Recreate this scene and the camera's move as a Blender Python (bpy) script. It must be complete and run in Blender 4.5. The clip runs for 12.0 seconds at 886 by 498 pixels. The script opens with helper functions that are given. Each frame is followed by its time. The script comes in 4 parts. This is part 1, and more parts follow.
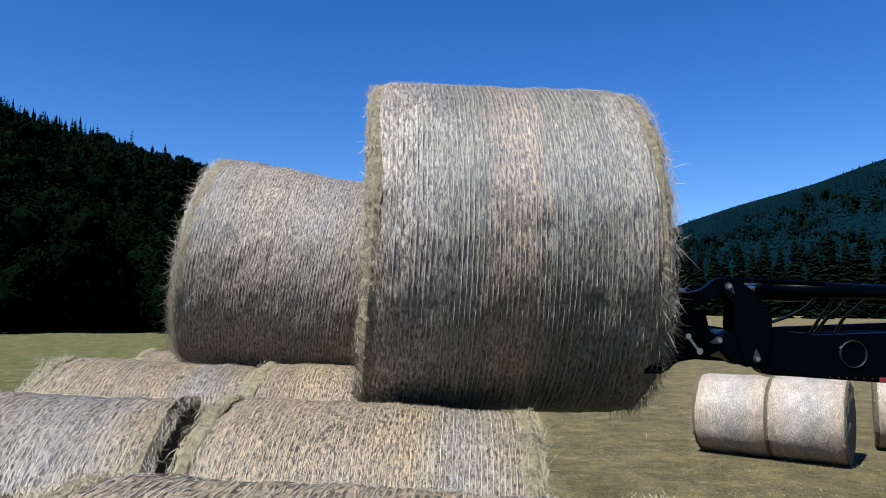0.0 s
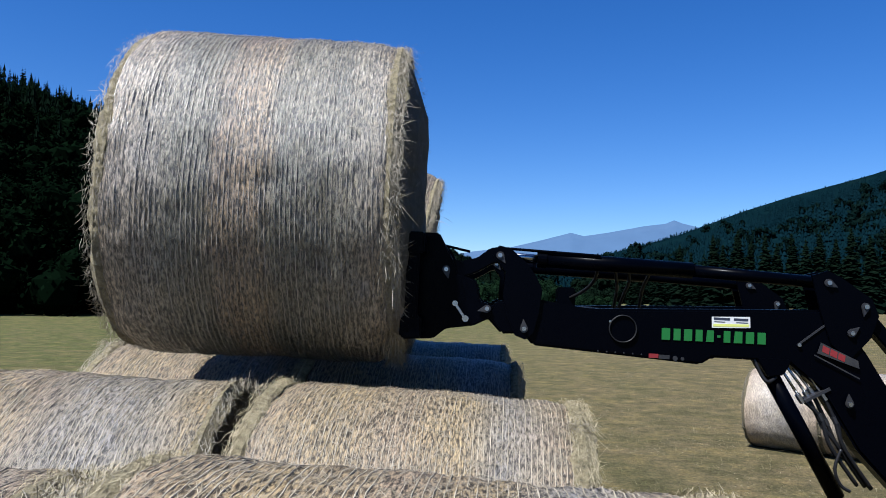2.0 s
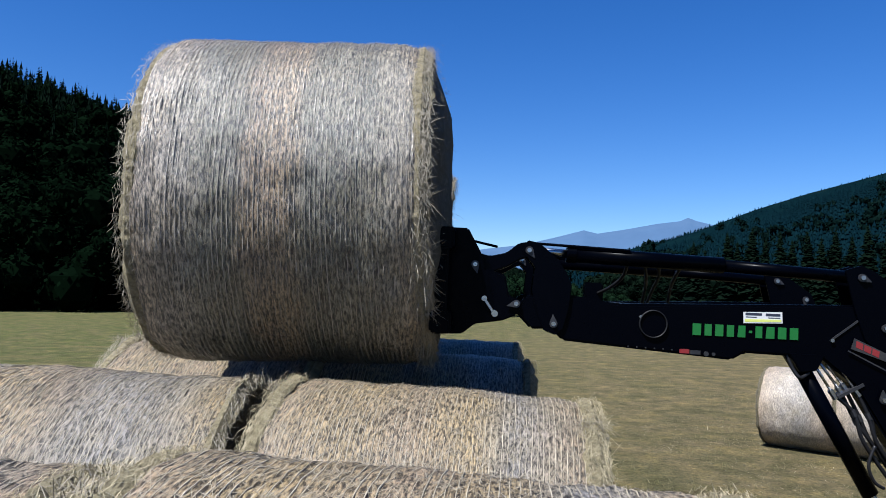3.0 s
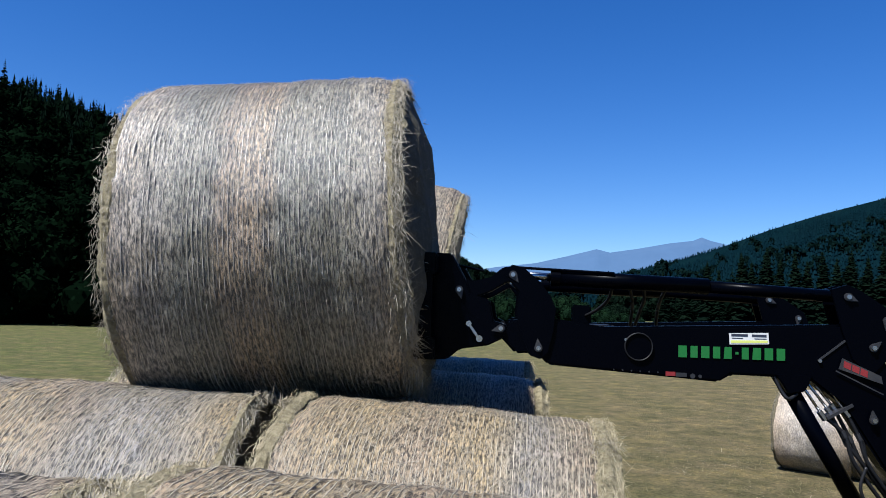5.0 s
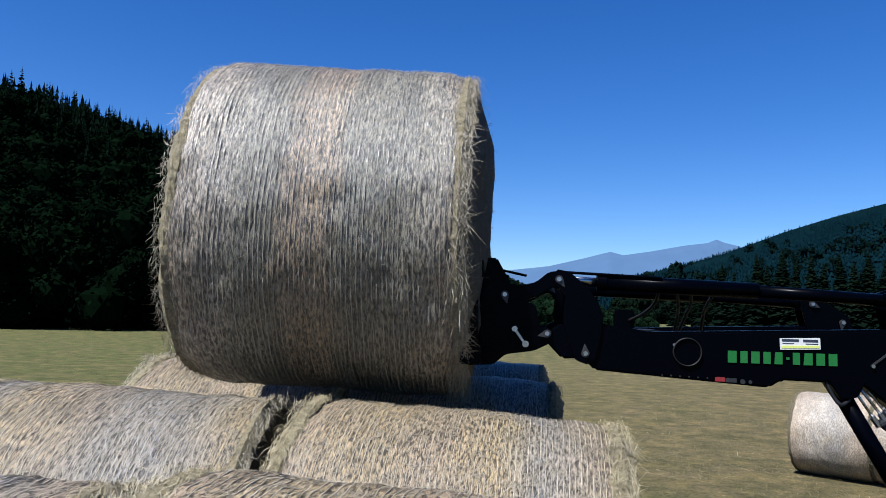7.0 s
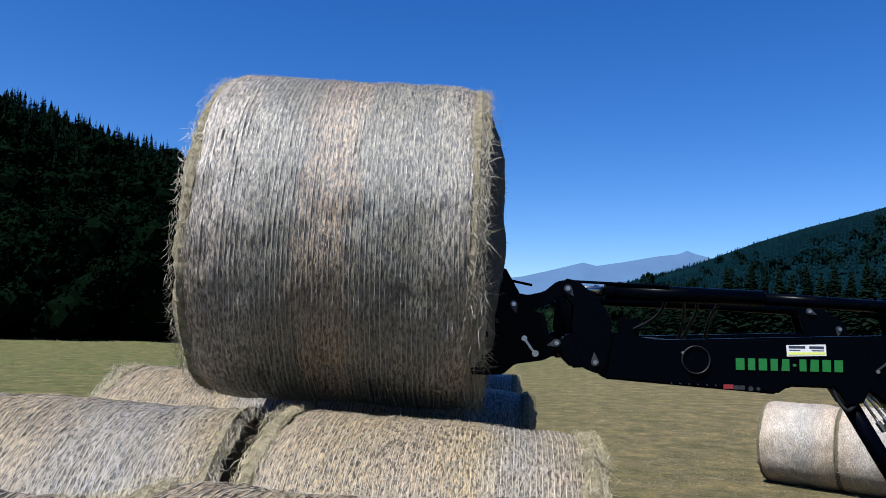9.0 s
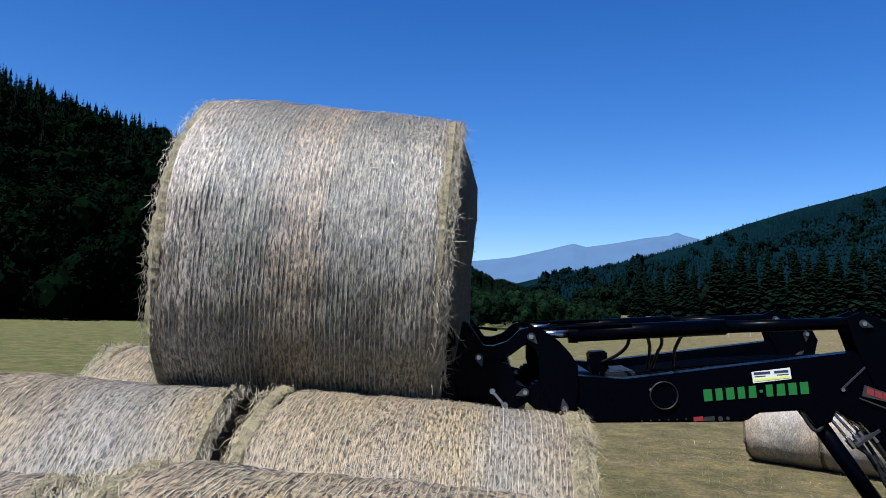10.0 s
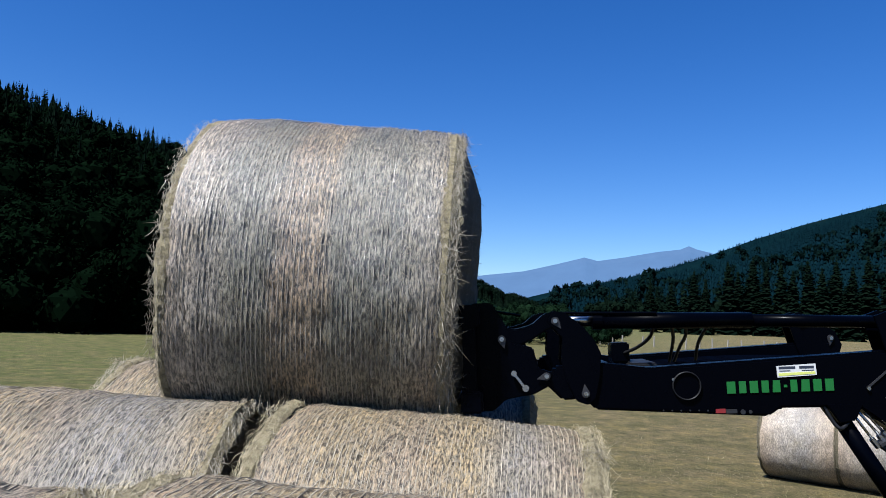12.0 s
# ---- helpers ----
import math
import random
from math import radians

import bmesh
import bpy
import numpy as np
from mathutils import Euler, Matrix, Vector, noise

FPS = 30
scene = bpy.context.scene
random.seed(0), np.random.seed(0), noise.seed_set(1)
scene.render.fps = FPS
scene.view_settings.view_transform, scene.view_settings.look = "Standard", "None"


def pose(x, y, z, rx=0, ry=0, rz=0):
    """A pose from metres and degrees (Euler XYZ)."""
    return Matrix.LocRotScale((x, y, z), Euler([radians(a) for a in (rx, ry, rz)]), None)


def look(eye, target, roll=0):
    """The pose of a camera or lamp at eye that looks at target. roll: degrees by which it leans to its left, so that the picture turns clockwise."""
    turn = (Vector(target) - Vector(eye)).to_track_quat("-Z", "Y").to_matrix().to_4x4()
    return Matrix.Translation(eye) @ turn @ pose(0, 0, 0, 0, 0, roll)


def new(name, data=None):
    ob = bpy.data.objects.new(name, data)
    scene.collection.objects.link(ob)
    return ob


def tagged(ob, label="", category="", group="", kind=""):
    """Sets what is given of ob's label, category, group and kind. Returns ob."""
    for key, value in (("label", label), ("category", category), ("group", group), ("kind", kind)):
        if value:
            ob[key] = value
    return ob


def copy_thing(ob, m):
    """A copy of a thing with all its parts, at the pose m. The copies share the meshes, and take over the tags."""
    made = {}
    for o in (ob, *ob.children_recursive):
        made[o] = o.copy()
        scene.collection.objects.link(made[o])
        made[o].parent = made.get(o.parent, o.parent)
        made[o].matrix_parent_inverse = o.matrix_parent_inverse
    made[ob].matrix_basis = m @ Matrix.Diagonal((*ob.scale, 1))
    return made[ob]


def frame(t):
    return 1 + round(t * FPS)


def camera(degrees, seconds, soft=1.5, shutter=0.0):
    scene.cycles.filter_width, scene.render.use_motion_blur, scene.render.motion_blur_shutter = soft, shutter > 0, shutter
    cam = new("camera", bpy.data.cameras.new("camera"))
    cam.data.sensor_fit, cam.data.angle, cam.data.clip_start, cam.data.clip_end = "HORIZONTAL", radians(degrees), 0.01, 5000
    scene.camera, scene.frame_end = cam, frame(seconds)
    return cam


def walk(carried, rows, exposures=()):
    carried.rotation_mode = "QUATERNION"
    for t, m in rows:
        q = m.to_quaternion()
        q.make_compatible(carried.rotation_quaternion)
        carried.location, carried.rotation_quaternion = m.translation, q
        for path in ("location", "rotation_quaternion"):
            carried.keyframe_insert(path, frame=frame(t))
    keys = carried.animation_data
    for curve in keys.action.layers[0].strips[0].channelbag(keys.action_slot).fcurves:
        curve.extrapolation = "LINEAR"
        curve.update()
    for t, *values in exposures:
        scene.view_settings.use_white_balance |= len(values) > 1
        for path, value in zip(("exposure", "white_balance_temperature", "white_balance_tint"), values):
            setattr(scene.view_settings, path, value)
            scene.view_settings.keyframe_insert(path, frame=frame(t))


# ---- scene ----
# Camera, held by hand over the first layer of bales
EYE = 2.46
cam = camera(62.0, 12.0, soft=0.9)
walk(cam, [
    (0, pose(0.025, 0, EYE, 94.40, -0.50, -0.25)),
    (0.5, pose(0.025, 0, EYE, 93.63, -0.74, -0.30)),
    (1, pose(0.015, 0, EYE, 93.93, -0.82, 1.20)),
    (1.5, pose(0.006, 0, EYE, 93.68, -0.87, 1.66)),
    (2, pose(0.000, 0, EYE, 93.48, -1.32, 3.16)),
    (2.5, pose(0.000, 0, EYE, 92.63, -1.03, 3.32)),
    (2.7, pose(0.000, 0, EYE, 93.12, -1.12, 3.59)),
    (4.3, pose(0.000, 0, EYE, 93.42, -2.07, 6.51)),
    (4.5, pose(0.000, 0, EYE, 94.79, -1.41, 6.65)),
    (5, pose(0.000, 0, EYE, 94.59, -2.01, 5.04)),
    (5.5, pose(0.000, 0, EYE, 95.64, -2.24, 4.87)),
    (6, pose(0.000, 0, EYE, 95.61, -1.77, 5.21)),
    (6.5, pose(0.000, 0, EYE, 95.06, -1.67, 5.62)),
    (7, pose(0.000, 0, EYE, 94.82, -1.84, 6.07)),
    (7.2, pose(0.000, 0, EYE, 94.89, -1.86, 6.64)),
    (8.8, pose(0.000, 0, EYE, 95.27, -1.86, 4.99)),
    (9, pose(0.000, 0, EYE, 95.66, -1.93, 4.03)),
    (9.5, pose(0.000, 0, EYE, 95.95, -2.02, 3.19)),
    (10, pose(0.000, 0, EYE, 94.18, -2.08, 3.28)),
    (10.2, pose(0.000, 0, EYE, 94.75, -2.20, 3.25)),
    (10.4, pose(0.000, 0, EYE, 94.43, -3.39, 0.93)),
    (10.5, pose(0.000, 0, EYE, 94.76, -2.36, 4.17)),
    (11, pose(0.000, 0, EYE, 94.93, -2.09, 3.21)),
    (11.5, pose(0.000, 0, EYE, 94.81, -1.83, 3.58)),
    (12, pose(0.000, 0, EYE, 95.24, -2.12, 4.12)),
], exposures=[(0, 1.27, 5450, 11), (12, 1.27, 5450, 11)])

# Daylight: clear summer sky, sun behind and to the side of the camera
SUN_DIR = Vector((-0.36, -0.405, 0.84)).normalized()
world = bpy.data.worlds.new("world")
scene.world = world
world.use_nodes = True
wn = world.node_tree
sky = wn.nodes.new("ShaderNodeTexSky")
sky.sky_type = "NISHITA"
sky.sun_disc = False
sky.sun_elevation = math.asin(SUN_DIR.z)
sky.sun_rotation = math.atan2(SUN_DIR.x, SUN_DIR.y)
sky.altitude = 800
sky.air_density, sky.dust_density, sky.ozone_density = 1.0, 0.3, 3.5
back = wn.nodes["Background"]
back.inputs["Strength"].default_value = 0.0505
deep = wn.nodes.new("ShaderNodeHueSaturation")
deep.inputs["Saturation"].default_value = 1.3
deep.inputs["Hue"].default_value = 0.51
wn.links.new(sky.outputs[0], deep.inputs["Color"])
wn.links.new(deep.outputs[0], back.inputs["Color"])
sun_data = bpy.data.lights.new("sun", "SUN")
sun_data.energy, sun_data.angle, sun_data.color = 5.0, radians(0.5), (1.0, 0.91, 0.77)
sun = new("sun", sun_data)
sun.matrix_world = look(SUN_DIR * 50, (0, 0, 0))

# ---- materials ----
def material(name):
    m = bpy.data.materials.new(name)
    m.use_nodes = True
    nt = m.node_tree
    return m, nt, nt.nodes["Principled BSDF"]


def node(nt, kind, **values):
    n = nt.nodes.new(kind)
    for key, value in values.items():
        n.inputs[key.replace("_", " ")].default_value = value
    return n


def ramp(nt, source, stops):
    r = nt.nodes.new("ShaderNodeValToRGB")
    while len(r.color_ramp.elements) < len(stops):
        r.color_ramp.elements.new(0.5)
    for e, (p, c) in zip(r.color_ramp.elements, stops):
        e.position, e.color = p, (*c, 1)
    nt.links.new(source, r.inputs[0])
    return r.outputs[0]


def mapped(nt, scale, coords="Object"):
    tc = nt.nodes.new("ShaderNodeTexCoord")
    mp = nt.nodes.new("ShaderNodeMapping")
    mp.inputs["Scale"].default_value = scale
    nt.links.new(tc.outputs[coords], mp.inputs[0])
    return mp.outputs[0]


def noise_of(nt, vector, scale, detail=4.0, rough=0.6):
    n = node(nt, "ShaderNodeTexNoise", Scale=scale, Detail=detail, Roughness=rough)
    nt.links.new(vector, n.inputs["Vector"])
    return n.outputs["Fac"]


def mix(nt, fac, a, b, blend="MIX"):
    n = nt.nodes.new("ShaderNodeMix")
    n.data_type, n.blend_type = "RGBA", blend
    for value, slot in ((fac, 0), (a, 6), (b, 7)):
        if hasattr(value, "links"):
            nt.links.new(value, n.inputs[slot])
        else:
            n.inputs[slot].default_value = value if slot == 0 else (*value, 1)
    return n.outputs[2]


def math_of(nt, op, a, b=0.0):
    n = nt.nodes.new("ShaderNodeMath")
    n.operation = op
    for value, slot in ((a, 0), (b, 1)):
        if hasattr(value, "links"):
            nt.links.new(value, n.inputs[slot])
        else:
            n.inputs[slot].default_value = value
    return n.outputs[0]


def bump(nt, bsdf, height, strength, distance):
    b = node(nt, "ShaderNodeBump", Strength=strength, Distance=distance)
    nt.links.new(height, b.inputs["Height"])
    nt.links.new(b.outputs[0], bsdf.inputs["Normal"])


def hay_wrap_material(name, zone_stops, contrast=1.0, shine=0.6):
    # pressed hay under a thin pale net: the threads run round the bale, zones of hay differ along it
    m, nt, bs = material(name)
    oi = nt.nodes.new("ShaderNodeObjectInfo")
    shift = nt.nodes.new("ShaderNodeCombineXYZ")
    nt.links.new(math_of(nt, "MULTIPLY", oi.outputs["Random"], 40.0), shift.inputs[0])
    tc = nt.nodes.new("ShaderNodeTexCoord")
    add = nt.nodes.new("ShaderNodeVectorMath")
    nt.links.new(tc.outputs["Object"], add.inputs[0])
    nt.links.new(shift.outputs[0], add.inputs[1])

    def scaled(s):
        mp = nt.nodes.new("ShaderNodeMapping")
        mp.inputs["Scale"].default_value = s
        nt.links.new(add.outputs[0], mp.inputs[0])
        return mp.outputs[0]
    sep = nt.nodes.new("ShaderNodeSeparateXYZ")
    nt.links.new(tc.outputs["Object"], sep.inputs[0])
    along = math_of(nt, "ADD", math_of(nt, "MULTIPLY", sep.outputs[0], 1 / 1.2), 0.5)
    wander = math_of(nt, "MULTIPLY", math_of(nt, "SUBTRACT", noise_of(nt, scaled((1, 1, 1)), 3.5, 4, 0.6), 0.5), 0.20)
    base = ramp(nt, math_of(nt, "ADD", along, wander), zone_stops)
    patch = noise_of(nt, scaled((1, 0.5, 0.5)), 9.0, 4, 0.6)
    base = mix(nt, 1.0, base, ramp(nt, patch, [(0.3, (0.62, 0.62, 0.65)), (0.7, (1.08, 1.055, 1.01))]), "MULTIPLY")
    blotch = noise_of(nt, scaled((1, 1, 1)), 5.0, 5, 0.65)
    base = mix(nt, math_of(nt, "MULTIPLY", ramp(nt, blotch, [(0.38, (0, 0, 0)), (0.72, (1, 1, 1))]), 0.5), base, (0.185, 0.154, 0.089))
    fibre = noise_of(nt, scaled((1, 0.26, 0.26)), 120.0, 4, 0.75)
    dark = ramp(nt, fibre, [(0.42, tuple(1 - contrast * (1 - q) for q in (0.12, 0.11, 0.09))), (0.50, tuple(1 - contrast * (1 - q) for q in (0.72, 0.70, 0.66))), (0.60, tuple(1 - contrast * (1 - q) for q in (1.6, 1.56, 1.5)))])
    base = mix(nt, 1.0, base, dark, "MULTIPLY")
    nt.links.new(base, bs.inputs["Base Color"])
    gloss = noise_of(nt, scaled((1, 0.3, 0.3)), 60.0, 2)
    nt.links.new(math_of(nt, "ADD", math_of(nt, "MULTIPLY", gloss, 0.4), 0.44 - 0.22 * shine), bs.inputs["Roughness"])
    bs.inputs["Specular IOR Level"].default_value = shine
    fine = noise_of(nt, scaled((1, 0.3, 0.3)), 160.0, 3, 0.7)
    bump(nt, bs, math_of(nt, "ADD", fibre, math_of(nt, "MULTIPLY", fine, 0.6)), 0.9, 0.010)
    return m


def straw_material(name, low, high, spec=0.35):
    m, nt, bs = material(name)
    geo = nt.nodes.new("ShaderNodeNewGeometry")
    c = ramp(nt, geo.outputs["Random Per Island"], [(0.0, low), (0.55, tuple((a + b) / 2 for a, b in zip(low, high))), (1.0, high)])
    nt.links.new(c, bs.inputs["Base Color"])
    bs.inputs["Roughness"].default_value = 0.5
    bs.inputs["Specular IOR Level"].default_value = spec
    return m


def hay_end_material(name="cut_hay", pale=0.5):
    m, nt, bs = material(name)
    v = mapped(nt, (1, 1, 1))
    c = ramp(nt, noise_of(nt, v, 30, 6, 0.75), [(0.3, (0.077, 0.0655, 0.0347)), (0.5, tuple(pale * q for q in (0.193, 0.162, 0.0886))), (0.7, tuple(pale * q for q in (0.293, 0.254, 0.154)))])
    nt.links.new(c, bs.inputs["Base Color"])
    bs.inputs["Roughness"].default_value = 0.85
    bump(nt, bs, noise_of(nt, v, 70, 6, 0.8), 1.0, 0.03)
    return m


def field_material():
    m, nt, bs = material("mown_meadow")
    v = mapped(nt, (1, 1, 1))
    large = noise_of(nt, v, 0.045, 5, 0.6)
    base = ramp(nt, large, [(0.36, (0.0716, 0.0716, 0.0323)), (0.5, (0.1, 0.0859, 0.0458)), (0.64, (0.132, 0.104, 0.0631))])
    # fresh green regrowth towards the wooded slope and the far edge
    sep = nt.nodes.new("ShaderNodeSeparateXYZ")
    nt.links.new(v, sep.inputs[0])
    green = math_of(nt, "ADD", math_of(nt, "MULTIPLY", sep.outputs[0], -0.018), math_of(nt, "MULTIPLY", large, 0.6))
    green = math_of(nt, "ADD", green, math_of(nt, "MULTIPLY", sep.outputs[1], 0.006))
    base = mix(nt, ramp(nt, green, [(0.30, (0, 0, 0)), (0.75, (1, 1, 1))]), base, (0.0609, 0.0752, 0.0258))
    rows = noise_of(nt, mapped(nt, (0.9, 0.8, 1.0)), 0.9, 6, 0.75)
    base = mix(nt, math_of(nt, "MULTIPLY", ramp(nt, rows, [(0.42, (0, 0, 0)), (0.62, (1, 1, 1))]), 0.5), base, (0.147, 0.114, 0.0716))
    tuft = noise_of(nt, v, 2.6, 8, 0.78)
    base = mix(nt, ramp(nt, tuft, [(0.40, (0.608, 0.608, 0.608)), (0.60, (0, 0, 0))]), base, (0.0631, 0.0587, 0.0244))
    blades = noise_of(nt, v, 22, 5, 0.8)
    base = mix(nt, 1.0, base, ramp(nt, blades, [(0.3, (0.40, 0.40, 0.38)), (0.7, (1.55, 1.5, 1.42))]), "MULTIPLY")
    clumps = noise_of(nt, mapped(nt, (1, 1, 1)), 1.5, 6, 0.78)
    base = mix(nt, 1.0, base, ramp(nt, clumps, [(0.36, (0.66, 0.70, 0.64)), (0.52, (1.08, 1.07, 1.03)), (0.66, (1.75, 1.6, 1.35))]), "MULTIPLY")
    nt.links.new(base, bs.inputs["Base Color"])
    bs.inputs["Roughness"].default_value = 0.95
    bs.inputs["Specular IOR Level"].default_value = 0.1
    bump(nt, bs, math_of(nt, "ADD", tuft, math_of(nt, "MULTIPLY", blades, 0.4)), 0.8, 0.12)
    return m


def foliage_material(name, low, high, scale=0.35):
    m, nt, bs = material(name)
    geo = nt.nodes.new("ShaderNodeNewGeometry")
    v = mapped(nt, (1, 1, 1))
    c = ramp(nt, math_of(nt, "ADD", math_of(nt, "MULTIPLY", geo.outputs["Random Per Island"], 0.6), math_of(nt, "MULTIPLY", noise_of(nt, v, scale, 3), 0.5)), [(0.15, low), (0.85, high)])
    nt.links.new(c, bs.inputs["Base Color"])
    bs.inputs["Roughness"].default_value = 0.8
    bs.inputs["Specular IOR Level"].default_value = 0.0
    return m


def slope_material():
    # forest floor under the trees of the slopes, with paler clearings; blue tint stands in for haze
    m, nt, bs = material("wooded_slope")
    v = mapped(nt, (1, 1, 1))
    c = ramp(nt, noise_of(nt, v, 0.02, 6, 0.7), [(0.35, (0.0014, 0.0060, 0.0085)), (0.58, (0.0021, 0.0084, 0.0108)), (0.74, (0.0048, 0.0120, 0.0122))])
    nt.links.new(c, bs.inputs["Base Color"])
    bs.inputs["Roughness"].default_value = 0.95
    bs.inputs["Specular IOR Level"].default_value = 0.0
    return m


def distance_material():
    # mountains kilometres away; the blue air before them is painted as a glow
    m, nt, bs = material("hazy_mountain_glow")
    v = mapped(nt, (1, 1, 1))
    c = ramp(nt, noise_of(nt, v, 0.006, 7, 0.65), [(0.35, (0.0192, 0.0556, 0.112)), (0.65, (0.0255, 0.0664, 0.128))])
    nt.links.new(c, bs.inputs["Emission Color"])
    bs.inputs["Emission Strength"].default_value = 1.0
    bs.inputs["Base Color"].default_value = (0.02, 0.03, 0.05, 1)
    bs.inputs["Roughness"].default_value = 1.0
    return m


def paint_material(name, colour, rough=0.4, metal=0.0, spec=0.5, dust=0.25):
    m, nt, bs = material(name)
    v = mapped(nt, (1, 1, 1))
    n1 = noise_of(nt, v, 6, 6, 0.7)
    c = mix(nt, math_of(nt, "MULTIPLY", ramp(nt, n1, [(0.52, (0, 0, 0)), (0.78, (1, 1, 1))]), dust), colour, (0.16, 0.14, 0.11))
    nt.links.new(c, bs.inputs["Base Color"])
    nt.links.new(math_of(nt, "ADD", math_of(nt, "MULTIPLY", noise_of(nt, v, 25, 4), 0.3), rough - 0.15), bs.inputs["Roughness"])
    bs.inputs["Metallic"].default_value = metal
    bs.inputs["Specular IOR Level"].default_value = spec
    bump(nt, bs, noise_of(nt, v, 140, 2), 0.05, 0.002)
    return m


TAN, GOLD, ASH = (0.217, 0.168, 0.113), (0.237, 0.184, 0.0984), (0.176, 0.174, 0.176)
HAY_LIFTED = hay_wrap_material("wrapped_hay_banded", [(0.02, (0.30, 0.245, 0.19)), (0.15, (0.27, 0.242, 0.205)), (0.26, (0.135, 0.137, 0.110)), (0.38, (0.100, 0.102, 0.078)), (0.43, (0.195, 0.145, 0.093)), (0.55, (0.265, 0.20, 0.128)), (0.61, (0.100, 0.104, 0.084)), (0.80, (0.110, 0.114, 0.093)), (0.91, (0.20, 0.182, 0.147)), (0.98, (0.285, 0.225, 0.145))], 1.1, 1.1)
HAY_GOLD = hay_wrap_material("wrapped_hay_golden", [(0.05, ASH), (0.25, GOLD), (0.45, TAN), (0.58, ASH), (0.80, ASH), (0.97, GOLD)], 1.0)
HAY = hay_wrap_material("wrapped_hay", [(0.05, TAN), (0.25, GOLD), (0.45, TAN), (0.62, GOLD), (0.75, ASH), (0.95, TAN)], 1.0)
HAY_FIELD = hay_wrap_material("wrapped_hay_weathered", [(0.05, (0.337, 0.269, 0.202)), (0.35, (0.382, 0.345, 0.299)), (0.6, (0.285, 0.269, 0.247)), (0.9, (0.352, 0.285, 0.217))], 0.55)
HAY_PINK = hay_wrap_material("wrapped_hay_greyish", [(0.05, ASH), (0.4, (0.275, 0.229, 0.184)), (0.7, ASH), (0.95, TAN)])
STRAW = straw_material("loose_straw", (0.154, 0.132, 0.0886), (0.274, 0.239, 0.182))
STRAW_LIFTED = straw_material("straw_in_net", (0.084, 0.0762, 0.0538), (0.302, 0.258, 0.19), 0.6)
STRAW_GREEN = straw_material("green_hay", (0.153, 0.132, 0.0723), (0.383, 0.323, 0.204))
NET = straw_material("net_thread", (0.238, 0.213, 0.171), (0.361, 0.323, 0.267), 1.0)
NET.node_tree.nodes["Principled BSDF"].inputs["Roughness"].default_value = 0.25
bump(NET.node_tree, NET.node_tree.nodes["Principled BSDF"], noise_of(NET.node_tree, mapped(NET.node_tree, (1, 1, 1)), 110, 2), 0.6, 0.007)
STUBBLE = straw_material("cut_grass", (0.0693, 0.0693, 0.027), (0.185, 0.158, 0.0847), 0.1)
NET_DULL = straw_material("dull_net_thread", (0.275, 0.238, 0.172), (0.402, 0.356, 0.275), 0.25)
# bale ends coloured darker than the rim, their shade put into the colour
HAY_END = hay_end_material()
FIELD = field_material()
CONIFER = foliage_material("spruce_needles", (0.0013, 0.0034, 0.0024), (0.0038, 0.0078, 0.0045))
BROADLEAF = foliage_material("broad_leaves", (0.002, 0.0055, 0.0035), (0.0065, 0.0150, 0.0065), 0.5)
# distance haze over the far spruces is put into their bluish base colour
HAZY_CONIFER = foliage_material("hazy_spruce_needles", (0.0016, 0.0070, 0.0105), (0.0029, 0.0112, 0.0155), 0.03)
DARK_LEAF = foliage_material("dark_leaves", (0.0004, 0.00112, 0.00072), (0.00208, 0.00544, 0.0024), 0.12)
# leaf colour shifted towards blue, painting in the hazy air
HAZY_LEAF = foliage_material("hazy_leaves", (0.0009, 0.00337, 0.00337), (0.00285, 0.0075, 0.00638), 0.03)
RIM_HAY = hay_end_material("rim_hay", 1.35)
BARK = paint_material("bark", (0.07, 0.05, 0.035), 0.9, 0, 0.1)
SLOPE = slope_material()
FAR = distance_material()
BLACK = paint_material("black_machine_paint", (0.0003, 0.0005, 0.0015), 0.30, 0, 0.03, 0.001)
STEEL = paint_material("bright_steel", (0.36, 0.37, 0.39), 0.28, 1.0, 0.5, 0.1)
RUBBER = paint_material("rubber_hose", (0.006, 0.006, 0.007), 0.5, 0, 0.3, 0.03)
GREEN = paint_material("green_lettering", (0.0105, 0.1, 0.0167), 0.45, 0, 0.4, 0.05)
WHITE = paint_material("white_sticker", (0.481, 0.481, 0.468), 0.5, 0, 0.4, 0.1)
YELLOW = paint_material("lime_strip", (0.477, 0.508, 0.123), 0.5, 0, 0.4, 0.05)
DARK_INK = paint_material("dark_print", (0.02, 0.025, 0.04), 0.6, 0, 0.3, 0.0)
RED = paint_material("red_print", (0.154, 0.0123, 0.0139), 0.45, 0, 0.4, 0.05)
GREY = paint_material("grey_plate", (0.0208, 0.0208, 0.0231), 0.45, 0.3, 0.5, 0.2)
PALE_WOOD = paint_material("weathered_wood", (0.194, 0.18, 0.157), 0.9, 0, 0.1, 0.4)
TIMBER = paint_material("deck_board", (0.185, 0.131, 0.077), 0.8, 0, 0.2, 0.5)


def part(name, bm, mat, parent=None, label="", smooth=False):
    me = bpy.data.meshes.new(name)
    bm.normal_update()
    if smooth:
        for f in bm.faces:
            f.smooth = True
    bm.to_mesh(me)
    bm.free()
    me.materials.append(mat)
    ob = new(name, me)
    if parent:
        ob.parent = parent
    return tagged(ob, label) if label else ob


def raw(name, verts, faces, mat, parent=None, label="", smooth=False):
    me = bpy.data.meshes.new(name)
    me.from_pydata(verts, [], faces)
    me.materials.append(mat)
    if smooth:
        me.shade_smooth()
    ob = new(name, me)
    if parent:
        ob.parent = parent
    return tagged(ob, label) if label else ob


